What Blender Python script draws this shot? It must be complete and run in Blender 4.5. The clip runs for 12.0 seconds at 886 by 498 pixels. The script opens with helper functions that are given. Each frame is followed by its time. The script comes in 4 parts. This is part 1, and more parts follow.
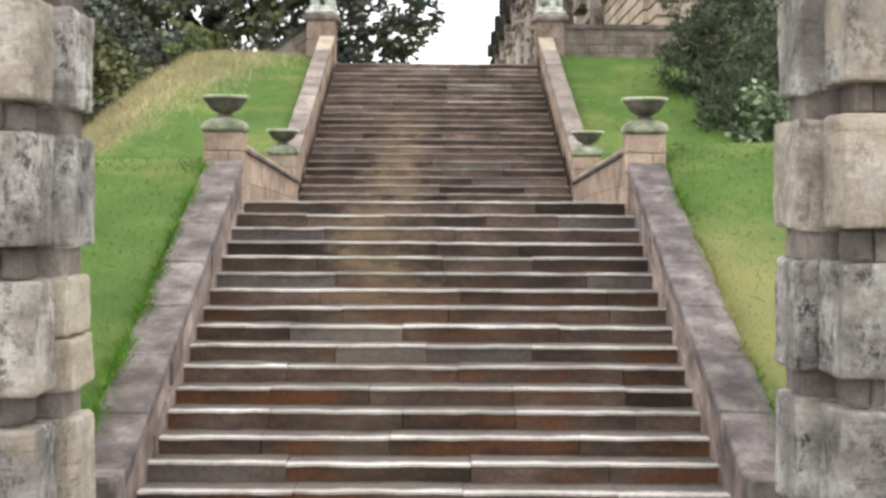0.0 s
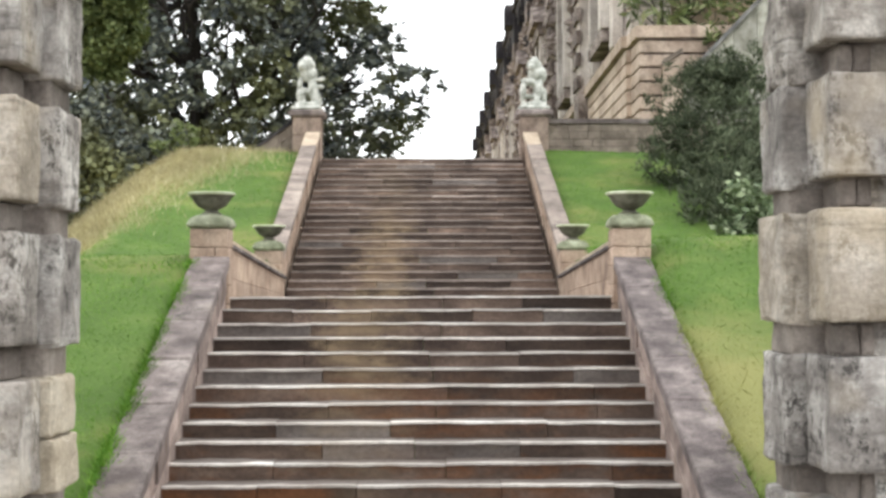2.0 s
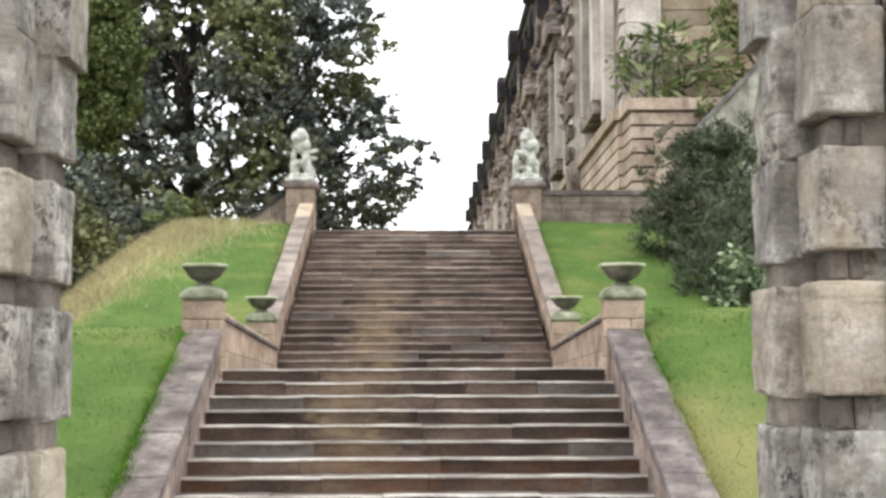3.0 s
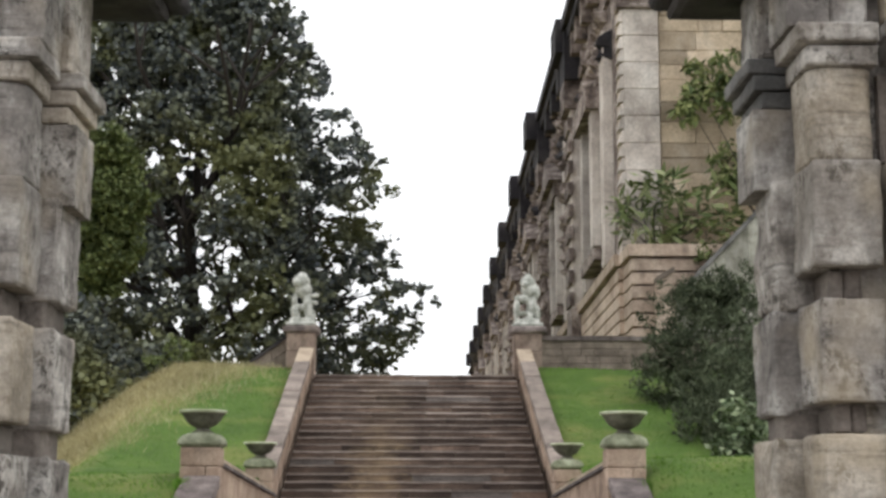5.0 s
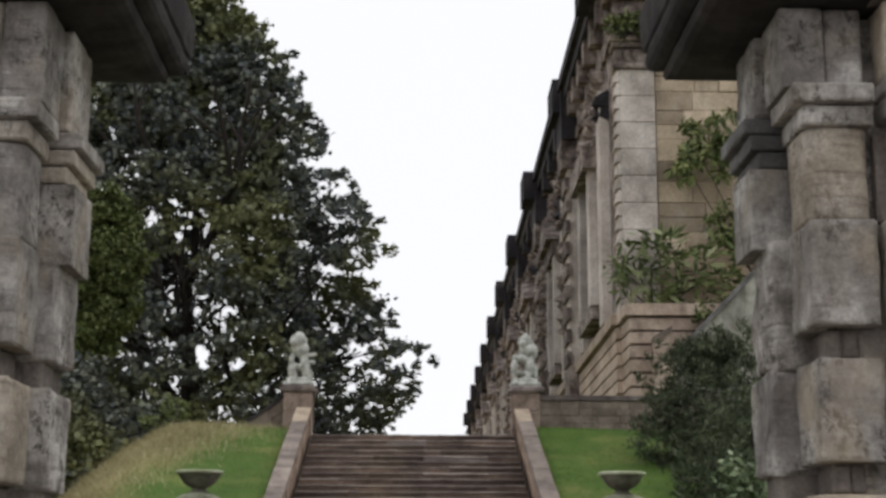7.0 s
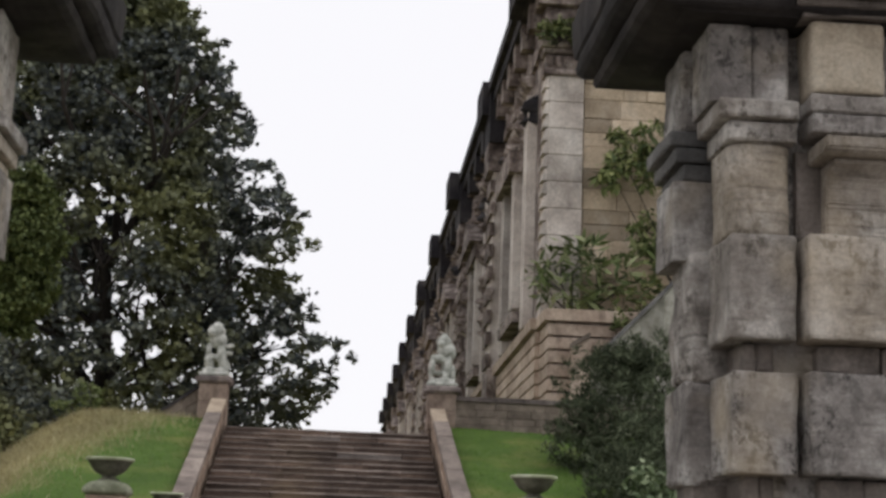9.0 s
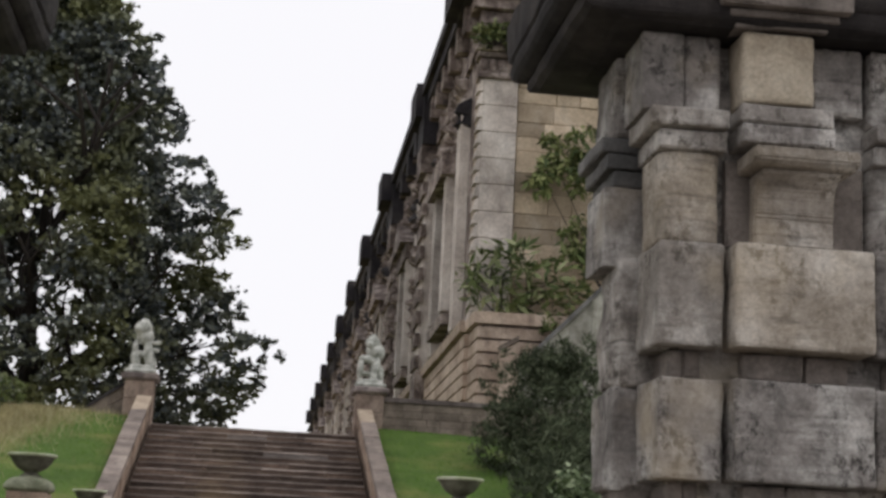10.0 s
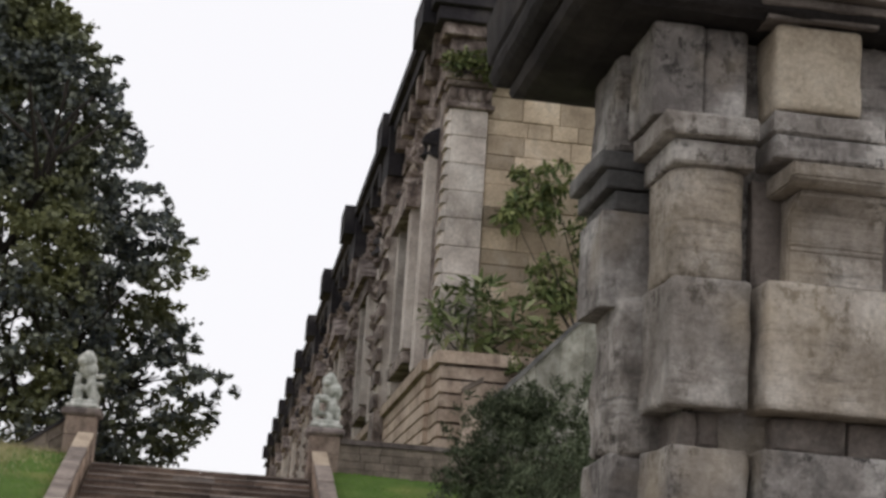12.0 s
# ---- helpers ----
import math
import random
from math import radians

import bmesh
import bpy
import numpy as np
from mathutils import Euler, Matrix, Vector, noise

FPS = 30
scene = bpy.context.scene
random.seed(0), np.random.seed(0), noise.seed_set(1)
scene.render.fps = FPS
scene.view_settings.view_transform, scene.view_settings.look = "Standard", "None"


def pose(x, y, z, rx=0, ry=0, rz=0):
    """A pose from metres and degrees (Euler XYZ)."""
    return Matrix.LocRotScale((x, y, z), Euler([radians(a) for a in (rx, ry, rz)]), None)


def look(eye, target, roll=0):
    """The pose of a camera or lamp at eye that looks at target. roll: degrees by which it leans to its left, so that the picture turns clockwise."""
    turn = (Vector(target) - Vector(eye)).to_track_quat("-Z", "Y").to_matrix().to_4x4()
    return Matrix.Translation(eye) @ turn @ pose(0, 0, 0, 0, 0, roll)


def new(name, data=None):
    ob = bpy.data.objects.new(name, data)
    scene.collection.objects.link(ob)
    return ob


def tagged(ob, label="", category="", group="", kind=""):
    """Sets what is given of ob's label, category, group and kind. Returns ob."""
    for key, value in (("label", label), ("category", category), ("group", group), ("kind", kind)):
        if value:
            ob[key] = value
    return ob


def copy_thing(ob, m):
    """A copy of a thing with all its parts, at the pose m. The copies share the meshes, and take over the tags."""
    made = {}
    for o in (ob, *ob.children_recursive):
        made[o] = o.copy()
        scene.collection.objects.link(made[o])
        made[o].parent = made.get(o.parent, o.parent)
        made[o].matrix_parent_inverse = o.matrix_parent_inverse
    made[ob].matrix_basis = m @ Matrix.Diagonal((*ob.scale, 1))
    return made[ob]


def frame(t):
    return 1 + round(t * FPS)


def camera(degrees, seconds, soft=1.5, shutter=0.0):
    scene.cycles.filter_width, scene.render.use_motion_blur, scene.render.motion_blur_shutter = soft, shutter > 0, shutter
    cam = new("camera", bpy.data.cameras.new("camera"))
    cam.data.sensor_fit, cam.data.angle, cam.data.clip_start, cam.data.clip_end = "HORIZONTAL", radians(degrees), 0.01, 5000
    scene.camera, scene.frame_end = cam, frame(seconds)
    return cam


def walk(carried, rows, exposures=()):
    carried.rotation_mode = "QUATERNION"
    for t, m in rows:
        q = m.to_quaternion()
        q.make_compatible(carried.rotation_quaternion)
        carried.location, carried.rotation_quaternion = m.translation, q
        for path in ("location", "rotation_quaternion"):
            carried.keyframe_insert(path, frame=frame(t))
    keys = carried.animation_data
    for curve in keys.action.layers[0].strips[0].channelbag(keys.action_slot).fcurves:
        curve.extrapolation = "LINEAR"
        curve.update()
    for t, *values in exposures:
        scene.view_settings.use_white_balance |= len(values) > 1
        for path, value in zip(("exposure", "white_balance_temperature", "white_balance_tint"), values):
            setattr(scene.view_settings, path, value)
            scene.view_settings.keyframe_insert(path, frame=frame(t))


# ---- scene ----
# camera: hand-held tilt up the stairs from outside the gate, then a pan to the gate pier
cam = camera(32.38, 12.0, soft=3.0)
PATH = [
    (0.0, 0.000, 0.000, -0.071, -1.69, -0.30, -0.28),
    (0.5, 0.000, 0.000, -0.067, -1.17, -0.25, -0.27),
    (1.0, 0.000, 0.000, -0.062, -0.34, 0.11, -0.38),
    (1.5, 0.000, 0.000, -0.057, 0.72, 0.24, -0.60),
    (2.0, 0.000, 0.000, -0.053, 1.81, 0.12, -0.79),
    (2.5, 0.000, 0.000, -0.049, 2.93, -0.06, -0.92),
    (3.0, 0.000, 0.000, -0.039, 4.46, 0.15, -1.05),
    (3.5, 0.000, 0.000, -0.026, 6.11, -0.05, -1.13),
    (5.5, 0.000, 0.000, 0.000, 10.77, -0.15, -1.06),
    (6.0, 0.000, 0.000, 0.000, 11.56, -0.09, -1.03),
    (6.5, 0.000, 0.000, 0.000, 11.95, -0.05, -1.14),
    (8.5, 0.000, 0.000, 0.000, 12.17, -1.57, -2.33),
    (9.0, 0.000, 0.000, 0.000, 12.07, -2.12, -4.52),
    (9.5, 0.000, 0.000, 0.000, 12.17, -2.53, -6.42),
    (10.0, 0.000, 0.000, 0.000, 12.24, -2.74, -7.31),
    (10.4, 0.000, 0.000, 0.000, 12.33, -2.68, -7.41),
    (11.0, 0.080, 0.600, 0.120, 12.55, -2.77, -7.79),
    (11.5, 0.140, 1.080, 0.215, 12.91, -3.28, -8.24),
    (12.0, 0.190, 1.560, 0.320, 13.70, -3.72, -8.94),
]
EXPOSURES = [(0.0, -0.47, 6400, 9), (2.5, -0.38, 6400, 8), (3.5, -0.52, 6400, 9), (5.5, -1.32, 6450, 10), (6.0, -1.53, 6400, 11), (6.5, -1.63, 6400, 11), (9.5, -1.71, 6450, 13), (12.0, -1.71, 6450, 13)]
walk(cam, [(t, pose(x, y, z, 90 + p, r, w)) for t, x, y, z, p, r, w in PATH], EXPOSURES)

# ---- light: bright overcast sky ----
world = bpy.data.worlds.new("overcast_sky")
scene.world = world
world.use_nodes = True
wn, wl = world.node_tree.nodes, world.node_tree.links
sky = wn.new("ShaderNodeTexSky")
sky.sky_type = "NISHITA"
sky.sun_disc = False
sky.sun_elevation, sky.sun_rotation = radians(62), radians(76)
cloud = wn.new("ShaderNodeMix")
cloud.data_type = "RGBA"
cloud.inputs[0].default_value = 0.9
cloud.inputs[7].default_value = (21.3, 21.35, 21.5, 1)
wl.new(sky.outputs[0], cloud.inputs[6])
wl.new(cloud.outputs[2], wn["Background"].inputs[0])
wn["Background"].inputs[1].default_value = 0.16
sun = new("sun", bpy.data.lights.new("sun", "SUN"))
sun.data.energy, sun.data.angle, sun.data.color = 1.05, radians(25), (1.0, 0.96, 0.9)
sun.matrix_world = look((24, 16, 46), (0, 10, 0))


# ---- materials ----
def material(name, rough=0.85):
    m = bpy.data.materials.new(name)
    m.use_nodes = True
    n, l = m.node_tree.nodes, m.node_tree.links
    b = n["Principled BSDF"]
    b.inputs["Roughness"].default_value = rough
    b.inputs["Specular IOR Level"].default_value = 0.25
    return m, n, l, b


def noise_tex(n, l, scale, detail=6, rough=0.6, stretch=(1, 1, 1), offset=0.0):
    g = n.new("ShaderNodeNewGeometry")
    mp = n.new("ShaderNodeMapping")
    mp.inputs["Scale"].default_value = stretch
    mp.inputs["Location"].default_value = (offset, offset * 1.7, offset * 0.6)
    t = n.new("ShaderNodeTexNoise")
    t.inputs["Scale"].default_value, t.inputs["Detail"].default_value, t.inputs["Roughness"].default_value = scale, detail, rough
    l.new(g.outputs["Position"], mp.inputs["Vector"])
    l.new(mp.outputs[0], t.inputs["Vector"])
    return t.outputs["Fac"]


def ramp(n, l, fac, stops):
    r = n.new("ShaderNodeValToRGB")
    while len(r.color_ramp.elements) < len(stops):
        r.color_ramp.elements.new(0.5)
    for e, (p, c) in zip(r.color_ramp.elements, stops):
        e.position = p
        e.color = (*c, 1) if len(c) == 3 else c
    l.new(fac, r.inputs[0])
    return r.outputs[0]


def mix(n, l, fac, a, b, mode="MIX"):
    x = n.new("ShaderNodeMix")
    x.data_type, x.blend_type = "RGBA", mode
    for sock, v in ((0, fac), (6, a), (7, b)):
        if isinstance(v, (int, float)):
            x.inputs[sock].default_value = v
        elif isinstance(v, tuple):
            x.inputs[sock].default_value = (*v, 1)
        else:
            l.new(v, x.inputs[sock])
    return x.outputs[2]


def relief(n, l, b, height, strength=0.5, distance=0.02):
    u = n.new("ShaderNodeBump")
    u.inputs["Strength"].default_value, u.inputs["Distance"].default_value = strength, distance
    l.new(height, u.inputs["Height"])
    l.new(u.outputs[0], b.inputs["Normal"])


def per_piece(n, l, lo, hi):
    o = n.new("ShaderNodeObjectInfo")
    return ramp(n, l, o.outputs["Random"], ((0, (lo,) * 3), (1, (hi,) * 3)))


def stone(name, dark, mid, light, scale=1.0, soot=0.35, soot_colour=(0.05, 0.046, 0.042), tint=None, vary=(0.78, 1.15), pits=True, spots=False):
    """Weathered stone: broad tone, fine grain, vertical soot streaks and pits."""
    m, n, l, b = material(name, 0.9)
    broad = ramp(n, l, noise_tex(n, l, 1.6 * scale, 5), ((0.34, dark), (0.5, mid), (0.67, light)))
    fine = ramp(n, l, noise_tex(n, l, 26 * scale, 4, 0.7), ((0.3, (0.72,) * 3), (0.7, (1.12,) * 3)))
    c = mix(n, l, 1.0, broad, fine, "MULTIPLY")
    streak = ramp(n, l, noise_tex(n, l, 3.2 * scale, 7, 0.72, (1.2, 1.2, 0.65), 3.1), ((0.52, (0,) * 3), (0.68, (soot,) * 3)))
    c = mix(n, l, streak, c, soot_colour)
    if spots:
        mould = ramp(n, l, noise_tex(n, l, 11 * scale, 8, 0.8, (1, 1, 0.7), 5.5), ((0.50, (0,) * 3), (0.575, (0.9,) * 3)))
        where = ramp(n, l, noise_tex(n, l, 2.0 * scale, 3, 0.5, (1, 1, 1), 14.0), ((0.42, (0,) * 3), (0.58, (1,) * 3)))
        c = mix(n, l, mix(n, l, 1.0, mould, where, "MULTIPLY"), c, soot_colour)
    if tint:
        patch = ramp(n, l, noise_tex(n, l, 0.9 * scale, 3, 0.5, (1, 1, 1), 9.0), ((0.54, (0,) * 3), (0.7, (0.6,) * 3)))
        c = mix(n, l, patch, c, tint)
    if spots:
        o = n.new("ShaderNodeObjectInfo")
        c = mix(n, l, ramp(n, l, o.outputs["Random"], ((0.6, (0,) * 3), (0.85, (0.42,) * 3))), c, mix(n, l, 1.0, fine, (0.50, 0.41, 0.29), "MULTIPLY"))
        dark_side = n.new("ShaderNodeMath")
        dark_side.operation = "FRACT"
        dark_mul = n.new("ShaderNodeMath")
        dark_mul.operation = "MULTIPLY"
        dark_mul.inputs[1].default_value = 7.31
        l.new(o.outputs["Random"], dark_mul.inputs[0])
        l.new(dark_mul.outputs[0], dark_side.inputs[0])
        some = ramp(n, l, dark_side.outputs[0], ((0.55, (0,) * 3), (0.7, (1,) * 3)))
        crust = ramp(n, l, noise_tex(n, l, 2.4 * scale, 9, 0.78, (1.0, 1.0, 0.85), 17.0), ((0.46, (0,) * 3), (0.64, (0.5,) * 3)))
        c = mix(n, l, mix(n, l, 1.0, some, crust, "MULTIPLY"), c, (0.105, 0.097, 0.088))
    c = mix(n, l, 1.0, c, per_piece(n, l, *vary), "MULTIPLY")
    pit = noise_tex(n, l, (9 if spots else 17) * scale, 9, 0.72)
    if spots:
        # bedding planes weathered out as level striations, clear in some areas only
        bed = noise_tex(n, l, 3.0 * scale, 7, 0.7, (0.45, 0.45, 4.5), 23.0)
        area = ramp(n, l, noise_tex(n, l, 1.3 * scale, 3, 0.5, (1, 1, 1), 27.0), ((0.40, (0.15,) * 3), (0.62, (1,) * 3)))
        c = mix(n, l, area, c, mix(n, l, 1.0, c, ramp(n, l, bed, ((0.36, (0.5,) * 3), (0.46, (0.95,) * 3), (0.7, (1.15,) * 3))), "MULTIPLY"))
        pit = mix(n, l, mix(n, l, 1.0, area, (0.55, 0.55, 0.55), "MULTIPLY"), pit, bed)
    l.new(c, b.inputs["Base Color"])
    if pits:
        relief(n, l, b, pit, 0.9, 0.04 if spots else 0.02)
    return m


M_GATE = stone("gate_stone", (0.21, 0.189, 0.175), (0.385, 0.351, 0.324), (0.76, 0.725, 0.68), 1.5, 0.5, tint=(0.55, 0.455, 0.33), vary=(0.82, 1.18), spots=True)
# darker, browner stone for the set-back courses, back stones and cornice breaks
M_RECESS = stone("brown_gate_stone", (0.16, 0.135, 0.118), (0.26, 0.223, 0.197), (0.39, 0.34, 0.30), 1.5, 0.5, vary=(0.75, 1.15))
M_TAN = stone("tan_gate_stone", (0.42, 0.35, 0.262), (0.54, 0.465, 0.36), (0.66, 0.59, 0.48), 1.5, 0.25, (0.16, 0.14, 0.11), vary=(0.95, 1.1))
# sooty stone, painted near black for the shade under the gate cornice
M_SOOT_SHADE = stone("sooty_shaded_stone", (0.02, 0.017, 0.017), (0.036, 0.031, 0.03), (0.07, 0.06, 0.055), 1.5, 0.5)
M_WALL = stone("tan_sandstone", (0.28, 0.20, 0.152), (0.45, 0.33, 0.25), (0.59, 0.455, 0.35), 1.4, 0.4, (0.09, 0.07, 0.06))
M_COPE = stone("coping_stone", (0.115, 0.094, 0.088), (0.21, 0.173, 0.163), (0.37, 0.32, 0.295), 1.5, 0.6, tint=(0.40, 0.33, 0.27), vary=(0.75, 1.2))
M_COPE_PALE = stone("pale_coping_stone", (0.36, 0.28, 0.21), (0.46, 0.37, 0.28), (0.55, 0.45, 0.34), 1.5, 0.2)
M_URN = stone("lichen_stone", (0.15, 0.165, 0.10), (0.30, 0.315, 0.215), (0.50, 0.52, 0.38), 3.0, 0.4, (0.06, 0.06, 0.05))
M_BOWL = stone("urn_bowl_stone", (0.08, 0.075, 0.055), (0.145, 0.138, 0.104), (0.25, 0.245, 0.185), 3.0, 0.4, (0.05, 0.05, 0.04))
M_RIM = stone("mossy_rim_stone", (0.34, 0.37, 0.22), (0.52, 0.55, 0.38), (0.68, 0.70, 0.55), 3.0, 0.3, (0.16, 0.17, 0.10))
M_FACADE = stone("facade_stone", (0.075, 0.057, 0.051), (0.22, 0.175, 0.155), (0.54, 0.465, 0.42), 1.3, 0.97, (0.035, 0.029, 0.028))
M_PIL = stone("pale_facade_stone", (0.43, 0.375, 0.335), (0.61, 0.545, 0.49), (0.75, 0.69, 0.63), 0.7, 0.4, (0.09, 0.08, 0.08))
M_ASHLAR = stone("gold_ashlar", (0.43, 0.34, 0.245), (0.56, 0.452, 0.33), (0.67, 0.57, 0.45), 0.7, 0.3, (0.16, 0.13, 0.10), vary=(0.62, 1.3))
M_BASE = stone("basement_stone", (0.38, 0.285, 0.222), (0.53, 0.415, 0.327), (0.65, 0.53, 0.43), 0.8, 0.5, (0.10, 0.08, 0.07), vary=(0.85, 1.1))
M_COPE_UP = stone("upper_coping_stone", (0.19, 0.155, 0.135), (0.28, 0.23, 0.20), (0.38, 0.32, 0.27), 1.5, 0.4, vary=(0.8, 1.2))
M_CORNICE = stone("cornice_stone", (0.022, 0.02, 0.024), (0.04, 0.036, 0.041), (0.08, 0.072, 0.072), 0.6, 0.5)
M_STATUE = stone("white_statue_stone", (0.30, 0.31, 0.27), (0.53, 0.535, 0.485), (0.74, 0.74, 0.69), 3.6, 0.7, (0.12, 0.13, 0.10), vary=(1, 1))
# flat near-black colour painted for the shade inside the window openings
M_OPENING_SHADE = stone("window_opening_shade", (0.012, 0.012, 0.013), (0.02, 0.02, 0.021), (0.03, 0.03, 0.03), 1.0, 0.2)


def step_stone(name, dark, mid, light, worn, worn_amount, rust_amount, vary=(0.65, 1.2), dark_back=False):
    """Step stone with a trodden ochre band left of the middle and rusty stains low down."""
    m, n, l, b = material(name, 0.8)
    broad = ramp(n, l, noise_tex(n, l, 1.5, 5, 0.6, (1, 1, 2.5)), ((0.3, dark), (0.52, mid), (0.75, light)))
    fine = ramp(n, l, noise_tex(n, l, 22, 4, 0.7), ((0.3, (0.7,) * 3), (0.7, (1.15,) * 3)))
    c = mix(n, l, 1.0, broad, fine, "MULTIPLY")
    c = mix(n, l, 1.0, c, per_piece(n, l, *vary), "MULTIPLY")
    g = n.new("ShaderNodeNewGeometry")
    s = n.new("ShaderNodeSeparateXYZ")
    l.new(g.outputs["Position"], s.inputs[0])
    # band: 1 at x = -0.6, fading 0.75 m to each side
    sub = n.new("ShaderNodeMath")
    sub.operation = "ADD"
    sub.inputs[1].default_value = 0.6
    l.new(s.outputs["X"], sub.inputs[0])
    ab = n.new("ShaderNodeMath")
    ab.operation = "ABSOLUTE"
    l.new(sub.outputs[0], ab.inputs[0])
    wob = n.new("ShaderNodeMath")
    wob.operation = "MULTIPLY_ADD"
    wob.inputs[1].default_value = 1.5
    l.new(noise_tex(n, l, 2.6, 8, 0.8, (0.8, 0.6, 2.0), 5.0), wob.inputs[0])
    low_ab = n.new("ShaderNodeMath")
    low_ab.operation = "SUBTRACT"
    low_ab.inputs[1].default_value = 0.9
    l.new(ab.outputs[0], low_ab.inputs[0])
    l.new(low_ab.outputs[0], wob.inputs[2])
    band = ramp(n, l, wob.outputs[0], ((0.4, (worn_amount,) * 3), (0.85, (0.0,) * 3)))
    wob.inputs[1].default_value = 2.4
    fade = n.new("ShaderNodeMapRange")
    fade.inputs["From Min"].default_value, fade.inputs["From Max"].default_value = -1.6, -0.9
    fade.inputs["To Min"].default_value = 0.3
    l.new(s.outputs["Z"], fade.inputs["Value"])
    band = mix(n, l, 1.0, band, fade.outputs[0], "MULTIPLY")
    high = n.new("ShaderNodeMapRange")
    high.inputs["From Min"].default_value, high.inputs["From Max"].default_value = 0.9, 1.8
    high.inputs["To Min"].default_value, high.inputs["To Max"].default_value = 1.0, 0.25
    l.new(s.outputs["Z"], high.inputs["Value"])
    band = mix(n, l, 1.0, band, high.outputs[0], "MULTIPLY")
    broken = ramp(n, l, noise_tex(n, l, 2.6, 5, 0.6, (0.7, 0.7, 1.6), 40.0), ((0.32, (0.15,) * 3), (0.64, (1,) * 3)))
    band = mix(n, l, 1.0, band, broken, "MULTIPLY")
    c = mix(n, l, band, c, worn)
    low = n.new("ShaderNodeMapRange")
    low.inputs["From Min"].default_value, low.inputs["From Max"].default_value = -0.55, -1.4
    low.inputs["To Min"].default_value, low.inputs["To Max"].default_value = 0.0, 1.0
    l.new(s.outputs["Z"], low.inputs["Value"])
    rustn = ramp(n, l, noise_tex(n, l, 1.2, 5, 0.6, (1, 1, 2), 12.0), ((0.46, (0,) * 3), (0.62, (rust_amount,) * 3)))
    rf = mix(n, l, 1.0, rustn, low.outputs[0], "MULTIPLY")
    c = mix(n, l, rf, c, mix(n, l, 1.0, fine, (0.165, 0.072, 0.032), "MULTIPLY"))
    if dark_back:
        # colour turns darker behind an uneven edge, over the back of each slab
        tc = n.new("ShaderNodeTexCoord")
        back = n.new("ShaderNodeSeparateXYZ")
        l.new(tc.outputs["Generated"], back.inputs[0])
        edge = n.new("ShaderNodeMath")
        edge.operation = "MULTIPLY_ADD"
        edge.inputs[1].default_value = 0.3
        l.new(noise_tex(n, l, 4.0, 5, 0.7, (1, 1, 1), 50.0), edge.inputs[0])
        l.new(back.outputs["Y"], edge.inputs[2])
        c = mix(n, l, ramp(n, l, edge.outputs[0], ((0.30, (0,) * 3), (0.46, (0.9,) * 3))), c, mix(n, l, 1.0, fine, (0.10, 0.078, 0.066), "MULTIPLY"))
    l.new(c, b.inputs["Base Color"])
    relief(n, l, b, noise_tex(n, l, 14, 6, 0.7), 0.6, 0.015)
    return m


M_WALL_LOW = stone("mauve_sandstone", (0.19, 0.145, 0.128), (0.31, 0.24, 0.21), (0.45, 0.36, 0.315), 1.8, 0.5, (0.08, 0.065, 0.058), vary=(0.7, 1.25))
M_PIER_UP = stone("brown_pier_stone", (0.20, 0.148, 0.118), (0.30, 0.228, 0.185), (0.42, 0.33, 0.27), 1.6, 0.5, (0.08, 0.065, 0.055))
M_COPE_MAUVE = stone("mauve_coping_stone", (0.10, 0.082, 0.08), (0.18, 0.149, 0.144), (0.33, 0.283, 0.262), 1.7, 0.6, vary=(0.75, 1.2))
M_COPE_SHADOW = stone("coping_shadow_tone", (0.085, 0.07, 0.069), (0.15, 0.124, 0.12), (0.30, 0.258, 0.24), 2.0, 0.6, vary=(0.75, 1.2))
# riser and tread tones also hold the difference in light between front and top
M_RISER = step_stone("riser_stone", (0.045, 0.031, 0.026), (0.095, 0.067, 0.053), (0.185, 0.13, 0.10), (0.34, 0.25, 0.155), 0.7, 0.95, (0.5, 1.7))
M_RISER_PALE = step_stone("pale_riser_stone", (0.10, 0.083, 0.075), (0.175, 0.15, 0.137), (0.26, 0.23, 0.21), (0.40, 0.31, 0.21), 0.5, 0.2, (0.8, 1.25))
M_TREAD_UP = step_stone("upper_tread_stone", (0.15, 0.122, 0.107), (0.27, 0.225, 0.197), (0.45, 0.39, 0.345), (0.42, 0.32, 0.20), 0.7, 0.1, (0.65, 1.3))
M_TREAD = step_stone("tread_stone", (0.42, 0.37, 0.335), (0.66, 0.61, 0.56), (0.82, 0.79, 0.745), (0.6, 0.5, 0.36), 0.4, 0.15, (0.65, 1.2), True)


def parched_patch(n, l):
    """1 inside an uneven dry patch on the bank beside the lower flight."""
    g = n.new("ShaderNodeNewGeometry")
    dist = n.new("ShaderNodeVectorMath")
    dist.operation = "DISTANCE"
    dist.inputs[1].default_value = (2.95, 13.1, -0.9)
    l.new(g.outputs["Position"], dist.inputs[0])
    reach = n.new("ShaderNodeMath")
    reach.operation = "MULTIPLY_ADD"
    reach.inputs[1].default_value = 2.2
    l.new(noise_tex(n, l, 1.5, 6, 0.7, (1, 1, 1), 31.0), reach.inputs[0])
    l.new(dist.outputs["Value"], reach.inputs[2])
    near = n.new("ShaderNodeMapRange")
    near.inputs["From Min"].default_value, near.inputs["From Max"].default_value = 3.4, 1.9
    near.inputs["To Max"].default_value = 0.8
    l.new(reach.outputs[0], near.inputs["Value"])
    return near.outputs[0]


